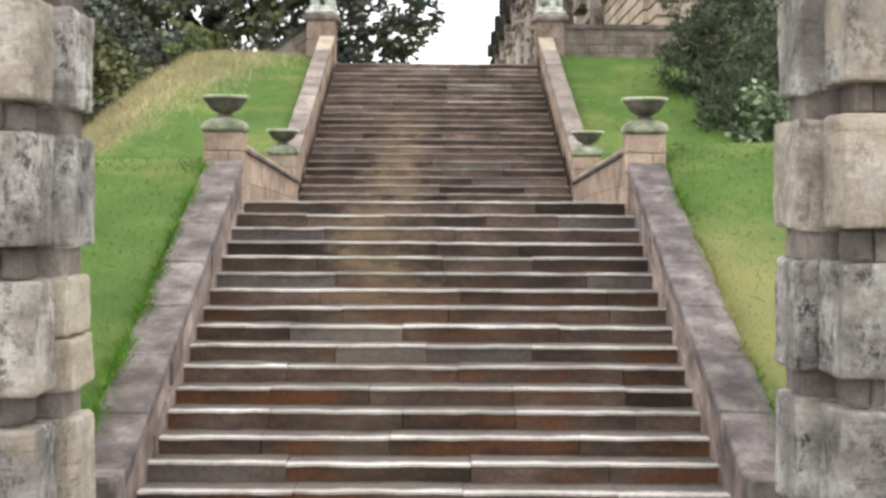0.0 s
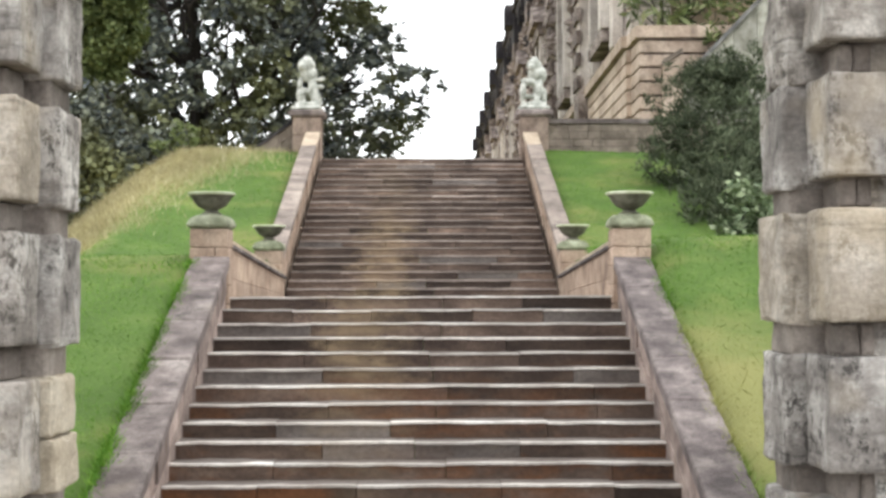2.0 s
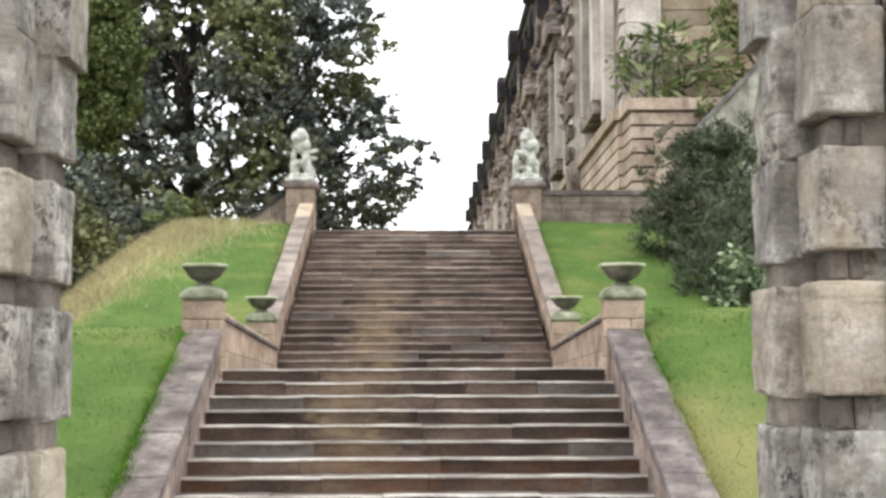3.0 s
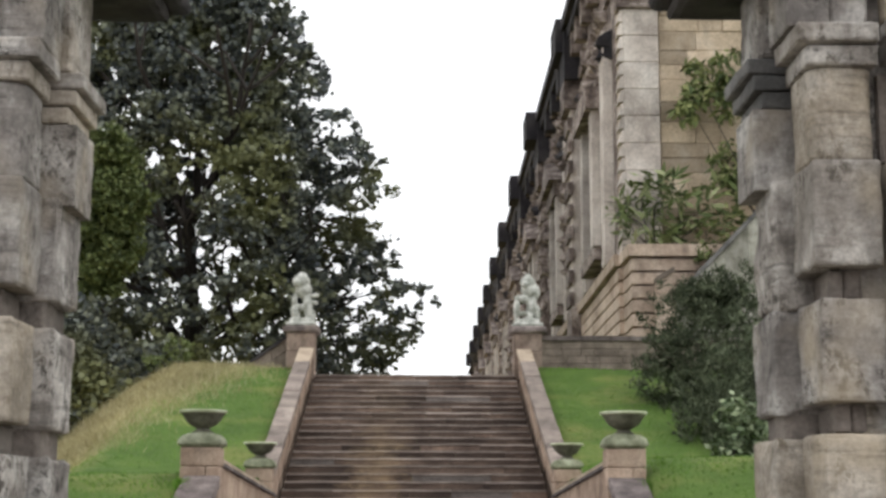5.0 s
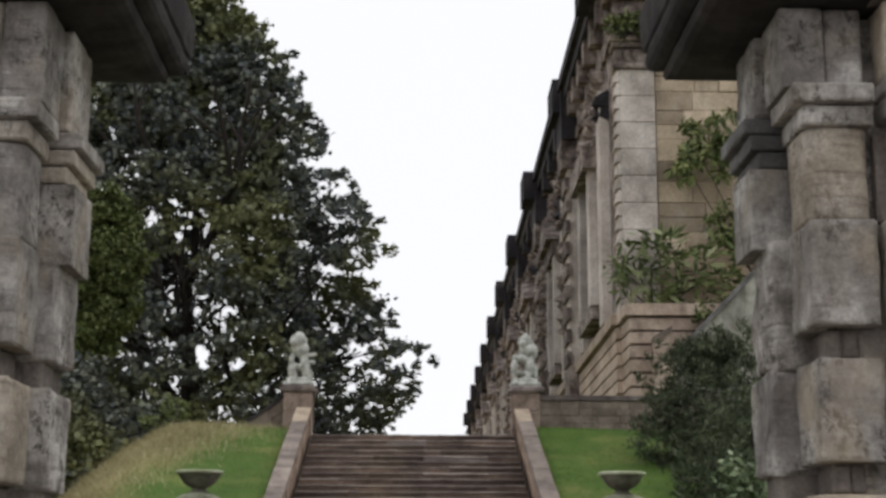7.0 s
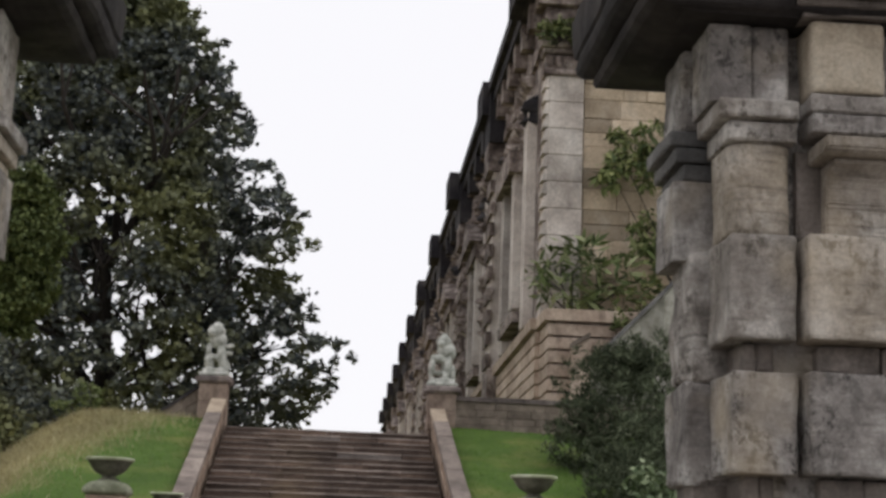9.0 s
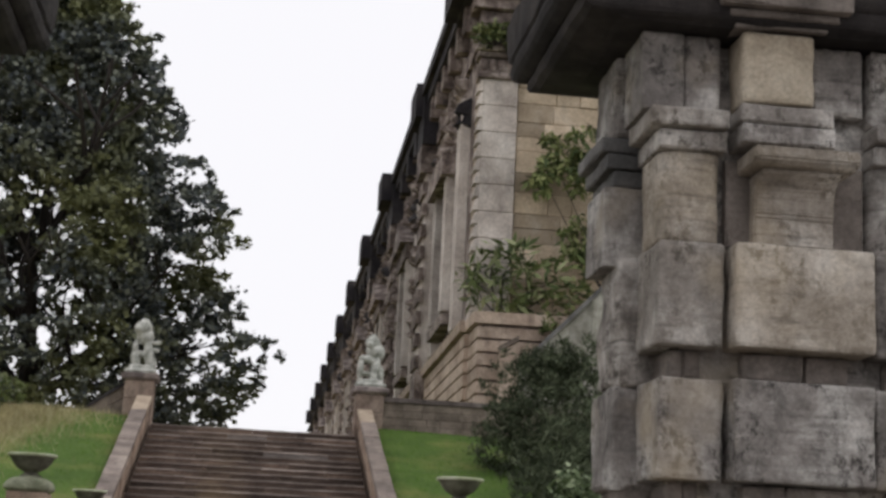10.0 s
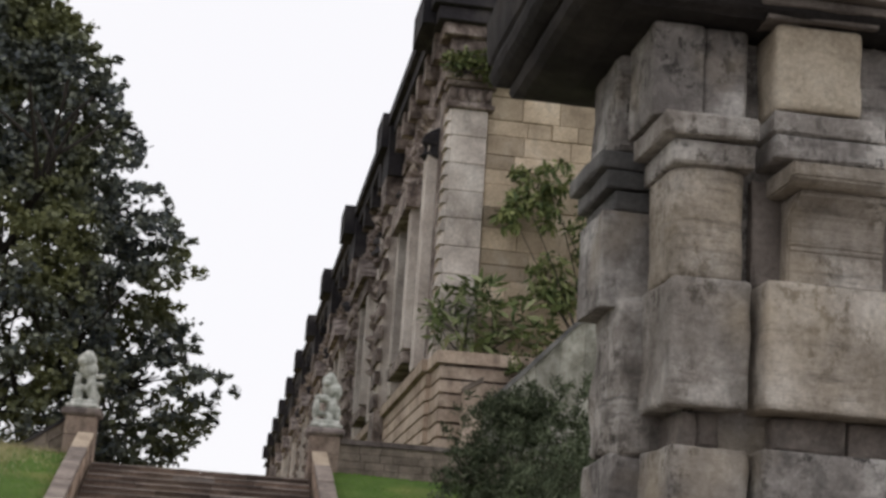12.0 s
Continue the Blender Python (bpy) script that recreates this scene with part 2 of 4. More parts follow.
def ground_material():
    m, n, l, b = material("grass_ground", 0.95)
    c = ramp(n, l, noise_tex(n, l, 1.1, 6, 0.65), ((0.3, (0.062, 0.112, 0.021)), (0.55, (0.09, 0.152, 0.03)), (0.75, (0.135, 0.19, 0.05))))
    fine = ramp(n, l, noise_tex(n, l, 40, 4, 0.8), ((0.3, (0.6,) * 3), (0.7, (1.25,) * 3)))
    c = mix(n, l, 1.0, c, fine, "MULTIPLY")
    dry = ramp(n, l, noise_tex(n, l, 0.55, 4, 0.6, (1, 1, 1), 21.0), ((0.52, (0,) * 3), (0.68, (0.5,) * 3)))
    c = mix(n, l, dry, c, (0.25, 0.23, 0.08))
    g = n.new("ShaderNodeNewGeometry")
    s = n.new("ShaderNodeSeparateXYZ")
    l.new(g.outputs["Position"], s.inputs[0])
    # parched patch on one bank, straw along the other bank's outer ridge
    wobble = noise_tex(n, l, 1.5, 6, 0.7, (1, 1, 1), 31.0)
    c = mix(n, l, parched_patch(n, l), c, (0.25, 0.235, 0.09))
    lean = n.new("ShaderNodeVectorMath")
    lean.operation = "DOT_PRODUCT"
    lean.inputs[1].default_value = (-1.0, 0.22, 0.0)
    l.new(g.outputs["Position"], lean.inputs[0])
    edge = n.new("ShaderNodeMath")
    edge.operation = "MULTIPLY_ADD"
    edge.inputs[1].default_value = 2.0
    l.new(wobble, edge.inputs[0])
    l.new(lean.outputs["Value"], edge.inputs[2])
    straw = n.new("ShaderNodeMapRange")
    straw.inputs["From Min"].default_value, straw.inputs["From Max"].default_value = 11.6, 13.2
    straw.inputs["To Max"].default_value = 0.85
    l.new(edge.outputs[0], straw.inputs["Value"])
    c = mix(n, l, straw.outputs[0], c, (0.36, 0.285, 0.135))
    path = n.new("ShaderNodeMapRange")
    path.inputs["From Min"].default_value, path.inputs["From Max"].default_value = 9.9, 9.6
    l.new(s.outputs["Y"], path.inputs["Value"])
    gravel = ramp(n, l, noise_tex(n, l, 30, 5, 0.7), ((0.3, (0.14, 0.125, 0.105)), (0.7, (0.28, 0.255, 0.22))))
    c = mix(n, l, path.outputs[0], c, gravel)
    l.new(c, b.inputs["Base Color"])
    relief(n, l, b, noise_tex(n, l, 30, 6, 0.8), 0.4, 0.03)
    return m


def leaf_material(name, dark, mid, light, gloss=0.5, parched=False, lit_lobes=None):
    m, n, l, b = material(name, gloss)
    g = n.new("ShaderNodeNewGeometry")
    c = ramp(n, l, g.outputs["Random Per Island"], ((0.0, dark), (0.55, mid), (1.0, light)))
    big = ramp(n, l, noise_tex(n, l, 0.5, 3), ((0.35, (0.7,) * 3), (0.65, (1.2,) * 3)))
    c = mix(n, l, 1.0, c, big, "MULTIPLY")
    if parched:
        c = mix(n, l, parched_patch(n, l), c, (0.34, 0.31, 0.12))
    if lit_lobes:
        # yellow-green noise patches stand for the lit masses of the crown
        bright = ramp(n, l, noise_tex(n, l, 0.32, 3, 0.55, (1, 1, 1), 61.0), ((0.46, (0,) * 3), (0.6, (0.75,) * 3)))
        c = mix(n, l, bright, c, lit_lobes)
    l.new(c, b.inputs["Base Color"])
    b.inputs["Specular IOR Level"].default_value = 0.18
    return m


M_GROUND = ground_material()
M_BLADE = leaf_material("grass_blades", (0.078, 0.187, 0.022), (0.12, 0.247, 0.03), (0.19, 0.312, 0.052), 0.85, parched=True)
M_DRYBLADE = leaf_material("dry_grass_blades", (0.22, 0.195, 0.09), (0.38, 0.335, 0.175), (0.60, 0.55, 0.36), 0.8)
# the crown's bluish shade and lit masses are put into these leaf tones
M_LEAF = leaf_material("tree_leaves", (0.066, 0.078, 0.09), (0.125, 0.142, 0.128), (0.235, 0.25, 0.195), 0.45, lit_lobes=(0.195, 0.205, 0.078))
M_LEAF_PALE = leaf_material("pale_leaves", (0.065, 0.09, 0.032), (0.115, 0.145, 0.05), (0.185, 0.215, 0.085))
M_BUSH = leaf_material("bush_leaves", (0.04, 0.053, 0.03), (0.082, 0.10, 0.057), (0.165, 0.185, 0.115), 0.9)
M_SHRUB = leaf_material("shrub_leaves", (0.06, 0.085, 0.035), (0.135, 0.165, 0.06), (0.27, 0.285, 0.12))
M_LIGHT_SHRUB = leaf_material("light_shrub_leaves", (0.10, 0.14, 0.075), (0.20, 0.25, 0.14), (0.34, 0.39, 0.24))
M_SAPLING = leaf_material("sapling_leaves", (0.045, 0.065, 0.025), (0.13, 0.165, 0.06), (0.36, 0.385, 0.21))
M_TERR = stone("terrace_wall_stone", (0.17, 0.138, 0.113), (0.26, 0.212, 0.175), (0.37, 0.31, 0.255), 1.4, 0.45, (0.07, 0.06, 0.05))
M_MOSS = stone("mossy_wall_stone", (0.20, 0.195, 0.155), (0.34, 0.325, 0.275), (0.52, 0.50, 0.44), 1.4, 0.5, (0.10, 0.11, 0.07))
M_SLATE = stone("dark_grey_stone", (0.10, 0.098, 0.097), (0.16, 0.155, 0.15), (0.24, 0.23, 0.22), 1.5, 0.5)
M_BARK, _n, _l, _b = material("bark", 0.95)
_l.new(ramp(_n, _l, noise_tex(_n, _l, 6, 6, 0.7, (1, 1, 0.25)), ((0.3, (0.022, 0.019, 0.018)), (0.7, (0.058, 0.05, 0.044)))), _b.inputs["Base Color"])
relief(_n, _l, _b, noise_tex(_n, _l, 9, 6, 0.7, (1, 1, 0.25)), 0.8, 0.05)


# ---- building blocks ----
def mesh_of(name, bm, mat):
    me = bpy.data.meshes.new(name)
    bm.to_mesh(me)
    bm.free()
    me.materials.append(mat)
    return me


def part(name, bm, mat, parent, label=""):
    ob = new(name, mesh_of(name, bm, mat))
    ob.parent = parent
    return tagged(ob, label)


def thing(name, label, category, group="", kind="", at=(0, 0, 0)):
    ob = new(name)
    ob.location = at
    ob.empty_display_size = 0.2
    bpy.context.view_layer.update()
    return tagged(ob, label, category, group, kind)


def box(bm, x0, x1, y0, y1, z0, z1, bevel=0.0, segments=1):
    r = bmesh.ops.create_cube(bm, size=1.0, matrix=Matrix.Translation(((x0 + x1) / 2, (y0 + y1) / 2, (z0 + z1) / 2)) @ Matrix.Diagonal((x1 - x0, y1 - y0, z1 - z0, 1)))
    if bevel:
        edges = list({e for v in r["verts"] for e in v.link_edges})
        bmesh.ops.bevel(bm, geom=edges, offset=bevel, segments=segments, affect="EDGES", profile=0.6)
    return bm


def boxed(*a, **k):
    return box(bmesh.new(), *a, **k)


def worn_block(x0, x1, y0, y1, z0, z1, bevel=0.03, rough=0.012, cuts=5, seed=0.0):
    """A hewn block: chipped arrises, uneven faces. Loops lie close to the edges so that they stay crisp."""
    bm = bmesh.new()
    rims = []
    for lo, hi in ((x0, x1), (y0, y1), (z0, z1)):
        b = min(bevel, (hi - lo) * 0.3)
        inner = [lo + b + (hi - lo - 2 * b) * i / cuts for i in range(cuts + 1)]
        rims.append([lo] + inner + [hi])
    n = cuts + 3
    verts = {}
    for i in range(n):
        for j in range(n):
            for k in range(n):
                ends = (i in (0, n - 1)) + (j in (0, n - 1)) + (k in (0, n - 1))
                if not ends:
                    continue
                c = Vector((rims[0][i], rims[1][j], rims[2][k]))
                if ends > 1:
                    chip = bevel * (0.18 + 0.75 * max(0.0, noise.noise(c * 6.0 + Vector((seed, 0, seed)))) + 0.5 * max(0.0, noise.noise(c * 17.0)))
                    for axis, idx in enumerate((i, j, k)):
                        if idx == 0:
                            c[axis] += chip
                        elif idx == n - 1:
                            c[axis] -= chip
                q = c * 4.0 + Vector((seed, seed * 0.7, 0))
                f = c * 15.0 + Vector((seed, 0, 0))
                c += Vector((noise.noise(q), noise.noise(q + Vector((7, 0, 0))), noise.noise(q + Vector((0, 9, 0))))) * rough
                c += Vector((noise.noise(f), noise.noise(f + Vector((5, 0, 0))), noise.noise(f + Vector((0, 3, 0))))) * rough * 0.45
                verts[i, j, k] = bm.verts.new(c)
    for a in range(n - 1):
        for b in range(n - 1):
            for e in (0, n - 1):
                for quad in (((e, a, b), (e, a + 1, b), (e, a + 1, b + 1), (e, a, b + 1)), ((a, e, b), (a + 1, e, b), (a + 1, e, b + 1), (a, e, b + 1)), ((a, b, e), (a + 1, b, e), (a + 1, b + 1, e), (a, b + 1, e))):
                    bm.faces.new([verts[v] for v in quad])
    bmesh.ops.recalc_face_normals(bm, faces=bm.faces[:])
    return bm


def rounded_block(x0, x1, y0, y1, z0, z1, radius, rough=0.008, seed=0.0, power=2.4, crisp=None, crisp_side=0):
    """An upright block whose vertical corners are worn round, with softened top and bottom arrises; crisp: a sharper corner on one side."""
    bm = bmesh.new()
    cx, cy, hx, hy = (x0 + x1) / 2, (y0 + y1) / 2, (x1 - x0) / 2, (y1 - y0) / 2
    plan = []
    for qx, qy, a0 in ((1, 1, 0), (-1, 1, 90), (-1, -1, 180), (1, -1, 270)):
        for k in range(6):
            a = radians(a0 + 90 * k / 5)
            c, e = math.cos(a), math.sin(a)
            f = (abs(c) ** power + abs(e) ** power) ** (-1 / power)
            rad = crisp if crisp and qx == crisp_side else radius
            plan.append((qx * (hx - rad) + c * f * rad, qy * (hy - rad) + e * f * rad))
    dense = []
    for (ax, ay), (bx, by) in zip(plan, plan[1:] + plan[:1]):
        steps = max(1, int(math.hypot(bx - ax, by - ay) / 0.07))
        dense += [(ax + (bx - ax) * i / steps, ay + (by - ay) * i / steps) for i in range(steps)]
    tiers = [(z0, 0.012), (z0 + 0.008, 0.003)] + [(z0 + 0.03 + (z1 - z0 - 0.06) * i / 9, 0.0) for i in range(10)] + [(z1 - 0.008, 0.003), (z1, 0.012)]
    rings = []
    for z, inset in tiers:
        ring = []
        for px, py in dense:
            k = 1 - inset / max(0.1, math.hypot(px, py))
            p = Vector((cx + px * k, cy + py * k, z))
            q = p * 4.0 + Vector((seed, seed * 0.7, 0))
            f = p * 14.0 + Vector((0, seed, 0))
            p += Vector((noise.noise(q), noise.noise(q + Vector((7, 0, 0))), 0.4 * noise.noise(q + Vector((0, 9, 0))))) * rough
            p += Vector((noise.noise(f), noise.noise(f + Vector((5, 0, 0))), 0.6 * noise.noise(f + Vector((0, 3, 0))))) * rough * 0.5
            ring.append(bm.verts.new(p))
        rings.append(ring)
    n = len(dense)
    for a, b in zip(rings, rings[1:]):
        for i in range(n):
            bm.faces.new((a[i], a[(i + 1) % n], b[(i + 1) % n], b[i])).smooth = True
    bm.faces.new(rings[0][::-1])
    bm.faces.new(rings[-1])
    return bm


def swept_cornice(x0, x1, y0, y1, profile, sides, seed):
    """A moulded slab: rings of a rectangle pushed out by the profile (height, projection); sides scale the push at -x, +x, -y, +y."""
    bm = bmesh.new()
    rings = []
    for z, o in profile:
        xa, xb, ya, yb = x0 - o * sides[0], x1 + o * sides[1], y0 - o * sides[2], y1 + o * sides[3]
        ring = []
        for (ax, ay), (bx, by) in (((xa, ya), (xb, ya)), ((xb, ya), (xb, yb)), ((xb, yb), (xa, yb)), ((xa, yb), (xa, ya))):
            for i in range(16):
                p = Vector((ax + (bx - ax) * i / 16, ay + (by - ay) * i / 16, z))
                q = p * 5.0 + Vector((seed, 0, seed))
                p += Vector((noise.noise(q), noise.noise(q + Vector((4, 0, 0))), noise.noise(q + Vector((0, 6, 0))))) * 0.012
                ring.append(bm.verts.new(p))
        rings.append(ring)
    for a, b in zip(rings, rings[1:]):
        for i in range(64):
            bm.faces.new((a[i], a[(i + 1) % 64], b[(i + 1) % 64], b[i]))
    bm.faces.new(rings[0][::-1])
    bm.faces.new(rings[-1])
    bmesh.ops.recalc_face_normals(bm, faces=bm.faces[:])
    return bm


def extrude_poly(points, axis, a, b):
    """A prism: the polygon points lie across the axis ('x' or 'y'), from a to b along it."""
    bm = bmesh.new()
    put = (lambda p, d: (d, p[0], p[1])) if axis == "x" else (lambda p, d: (p[0], d, p[1]))
    lo = [bm.verts.new(put(p, a)) for p in points]
    hi = [bm.verts.new(put(p, b)) for p in points]
    n = len(points)
    for i in range(n):
        bm.faces.new((lo[i], lo[(i + 1) % n], hi[(i + 1) % n], hi[i]))
    bm.faces.new(lo[::-1])
    bm.faces.new(hi)
    bmesh.ops.recalc_face_normals(bm, faces=bm.faces[:])
    return bm


def lathe(profile, n=28):
    bm = bmesh.new()
    rings = [[bm.verts.new((r * math.cos(2 * math.pi * i / n), r * math.sin(2 * math.pi * i / n), z)) for i in range(n)] for r, z in profile]
    for a, b in zip(rings, rings[1:]):
        for i in range(n):
            bm.faces.new((a[i], a[(i + 1) % n], b[(i + 1) % n], b[i])).smooth = True
    bm.faces.new(rings[0][::-1])
    bm.faces.new(rings[-1])
    return bm


# ---- plan ----
HALF = 2.16                      # half width of the stairs
R1, T1, N1 = 0.1412, 0.393, 18   # lower flight
R2, T2, N2 = 0.1415, 0.428, 21   # upper flight
Y_EDGE, Z_LAND = 16.9, -0.045    # landing's front edge
Y_UP = 24.15                     # foot of the upper flight
Y_TOP, Z_TOP = Y_UP + (N2 - 1) * T2, Z_LAND + N2 * R2
Y_FOOT, Z_FOOT = Y_EDGE - (N1 - 1) * T1, Z_LAND - N1 * R1
SLOPE1, SLOPE2 = R1 / T1, R2 / T2


def lerp_profile(y, pts):
    if y <= pts[0][0]:
        return pts[0][1]
    for (a, za), (b, zb) in zip(pts, pts[1:]):
        if y <= b:
            return za + (zb - za) * (y - a) / (b - a)
    return pts[-1][1]


BANK = ((2.5, -1.7), (9.4, -2.54), (9.9, -2.3), (10.2, -2.05), (16.7, 0.33), (17.2, 0.42), (23.8, 0.5), (24.6, 0.62), (33.0, 3.1), (33.8, 3.12), (35.5, 2.95))
UNDER = ((2.5, -1.7), (9.4, -2.55), (10.2, -2.9), (16.9, -0.7), (24.2, -0.7), (33.5, 2.2), (34.6, 2.88))


def ground_height(x, y):
    bank = lerp_profile(y, BANK)
    if x > 2.5 and 15 < y < 25:
        bank += 0.2 * min(1.0, (y - 15) / 1.5, (25 - y) / 1.5)
    if y > 22 and x < -5.2:
        bank -= min(1.0, (y - 22) / 4) * min(2.6, (-x - 5.2) * 0.55 * (1 + 0.1 * (-x - 5.2)))
    bank += 0.05 * noise.noise((x * 0.5, y * 0.5, 0)) if y > 10 else 0
    k = min(1.0, max(0.0, (abs(x) - 2.3) / 0.12))
    return bank * k + lerp_profile(y, UNDER) * (1 - k)


def spread(lo, hi, fine_lo, fine_hi, step):
    v = list(np.arange(fine_lo, fine_hi + 1e-6, step))
    s, a = step, fine_hi
    while a < hi:
        s *= 1.5
        a += s
        v.append(a)
    s, a = step, fine_lo
    while a > lo:
        s *= 1.5
        a -= s
        v.insert(0, a)
    return v


def build_ground():
    xs = sorted(set([round(x, 3) for x in spread(-1500, 1500, -10, 10, 0.4)] + [-2.42, -2.3, 2.3, 2.42]))
    ys = spread(-600, 2000, -2, 38, 0.4)
    verts = [(x, y, ground_height(x, y)) for y in ys for x in xs]
    w = len(xs)
    faces = [(j * w + i, j * w + i + 1, (j + 1) * w + i + 1, (j + 1) * w + i) for j in range(len(ys) - 1) for i in range(w - 1)]
    me = bpy.data.meshes.new("ground")
    me.from_pydata(verts, [], faces)
    me.polygons.foreach_set("use_smooth", [True] * len(faces))
    me.materials.append(M_GROUND)
    tagged(new("ground", me), "mown green grass banks beside the stairs with drier patches", "ground", kind="structure")


build_ground()


def blades(name, label, mat, count, place, height, lean, width, seed, base=None):
    """Single tapering blades; place(rng) gives x, y or None."""
    rng = random.Random(seed)
    verts, faces = [], []
    while len(faces) < count:
        xy = place(rng)
        if xy is None:
            continue
        x, y = xy
        z = base(y) if base else ground_height(x, y) - 0.01
        h = height * rng.uniform(0.5, 1.3)
        a = rng.uniform(0, 2 * math.pi)
        w = width * rng.uniform(0.7, 1.3)
        dx, dy = rng.gauss(0, lean) * h, rng.gauss(0, lean) * h
        k = len(verts)
        verts += [(x - w * math.cos(a), y - w * math.sin(a), z), (x + w * math.cos(a), y + w * math.sin(a), z), (x + dx, y + dy, z + h)]
        faces.append((k, k + 1, k + 2))
    me = bpy.data.meshes.new(name)
    me.from_pydata(verts, [], faces)
    me.materials.append(mat)
    return tagged(new(name, me), label, "grass", kind="stuff")


def lawn_place(rng):
    x = rng.uniform(2.55, 6.5) * rng.choice((-1, 1))
    y = rng.uniform(10.3, 33.3)
    return None if 17.5 < y < 23 else (x, y)


def ridge_place(rng):
    t = rng.random()
    y = 33.3 - 7.5 * t
    x = -4.7 - 2.9 * t ** 0.8 + rng.gauss(0.15, 0.9) + (rng.random() < 0.18) * rng.uniform(0, 0.8) - (rng.random() < 0.45) * rng.uniform(0, 1.8)
    return (x, y)


blades("lawn_grass", "short green lawn grass on the banks", M_BLADE, 90000, lawn_place, 0.035, 0.6, 0.006, 3)
blades("dry_grass", "tall straw-coloured dry grass along the bank's edge", M_DRYBLADE, 36000, ridge_place, 0.15, 0.6, 0.005, 4)

# ---- stairs ----
def wear(bm, amount, scale, cuts):
    """Cut long edges and shift the vertices a little, for worn and settled stones."""
    long_edges = [e for e in bm.edges if e.calc_length() > 0.25]
    bmesh.ops.subdivide_edges(bm, edges=long_edges, cuts=cuts, use_grid_fill=True)
    for v in bm.verts:
        q = v.co * scale
        v.co += Vector((0.3 * noise.noise(q), noise.noise(q + Vector((5, 0, 0))), noise.noise(q + Vector((0, 5, 0))))) * amount
    return bm


def build_flight(name, label, y_first, z_base, steps, rise, going, seed, tread, nose):
    """Steps of several stones each: a riser block under a paler worn tread slab with a nosing; the dark riser tone also
    holds its weaker light.
    """
    flight = thing(name, label, "stairs", kind="structure")
    rng = random.Random(seed)
    for k in range(steps):
        y = y_first + k * going
        z = z_base + (k + 1) * rise
        cuts = [-HALF]
        while cuts[-1] < HALF - 1.0:
            cuts.append(cuts[-1] + rng.uniform(0.75, 1.5))
        if HALF - cuts[-1] < 0.5:
            cuts.pop()
        cuts.append(HALF)
        for a, b in zip(cuts, cuts[1:]):
            dz, dy = rng.uniform(-0.006, 0.006), rng.uniform(-0.012, 0.012)
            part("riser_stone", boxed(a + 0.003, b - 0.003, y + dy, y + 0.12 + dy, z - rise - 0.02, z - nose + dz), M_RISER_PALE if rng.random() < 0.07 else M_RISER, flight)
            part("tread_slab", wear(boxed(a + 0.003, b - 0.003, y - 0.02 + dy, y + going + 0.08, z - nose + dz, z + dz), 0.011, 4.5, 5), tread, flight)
    return flight


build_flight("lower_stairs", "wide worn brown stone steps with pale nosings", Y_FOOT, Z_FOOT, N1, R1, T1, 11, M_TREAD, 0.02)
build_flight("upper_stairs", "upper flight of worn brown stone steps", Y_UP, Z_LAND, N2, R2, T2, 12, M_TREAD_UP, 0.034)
landing = thing("landing", "stone paved landing between the flights", "landing", kind="structure")
rng = random.Random(5)
for j in range(9):
    for i in range(4):
        x0, y0 = -HALF + i * HALF / 2, Y_EDGE + T1 + 0.09 + j * (Y_UP - Y_EDGE - T1 - 0.09) / 9
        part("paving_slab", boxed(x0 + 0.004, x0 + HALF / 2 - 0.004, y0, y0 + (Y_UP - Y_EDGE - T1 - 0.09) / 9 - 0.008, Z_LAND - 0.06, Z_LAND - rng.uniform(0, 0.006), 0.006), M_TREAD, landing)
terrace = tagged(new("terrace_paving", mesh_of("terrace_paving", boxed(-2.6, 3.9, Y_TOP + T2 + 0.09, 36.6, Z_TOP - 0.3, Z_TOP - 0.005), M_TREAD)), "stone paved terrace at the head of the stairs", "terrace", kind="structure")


def sloped_slab(x0, x1, y0, y1, zf, t0, t1):
    """A slab between two heights over the line zf(y): a coping or a wall panel that follows the slope."""
    bm = extrude_poly([(y0, zf(y0) + t0), (y1, zf(y1) + t0), (y1, zf(y1) + t1), (y0, zf(y0) + t1)], "x", x0, x1)
    return bm


def nosing1(y):
    return Z_LAND - (Y_EDGE - y) * SLOPE1


def nosing2(y):
    return Z_LAND + R2 + (y - Y_UP) * SLOPE2


def side_wall(name, label, sign, y0, y1, zf, drop, height, pieces, x_in, x_out, pale_from, body_mat, cope_mat):
    """A stair's side wall: stones in courses, with a row of sloping coping slabs."""
    w = thing(name, label, "wall", "stair side walls", kind="structure")
    xa, xb = sorted((sign * (x_in + 0.06), sign * (x_out - 0.05)))
    rng = random.Random(int(y0 * 10) + int(sign))
    rows = 3
    body = height - 0.12 + drop
    for r in range(rows):
        y = y0
        while y < y1 - 0.05:
            e = min(y1, y + rng.uniform(0.5, 0.95))
            if y1 - e < 0.3:
                e = y1
            j = rng.uniform(0, 0.035) * -sign
            t0 = -drop + body * r / rows
            part("wall_stone", sloped_slab(xa + (j if sign > 0 else 0), xb + (j if sign < 0 else 0), y + 0.005, e - 0.005, zf, t0 + 0.004, t0 + body / rows - 0.004), body_mat, w)
            y = e
    ca, cb = sorted((sign * x_in, sign * x_out))
    step = (y1 - y0) / pieces
    for i in range(pieces):
        a, b = y0 + i * step, y0 + (i + 1) * step
        bm = sloped_slab(ca, cb, a + 0.004, b - 0.004, zf, height - 0.12, height + rng.uniform(-0.012, 0.012))
        bmesh.ops.bevel(bm, geom=bm.edges[:], offset=0.012, segments=1, affect="EDGES")
        wear(bm, 0.012, 3.5, 3)
        part("coping_stone", bm, M_COPE_PALE if a > pale_from else cope_mat, w)
    return w


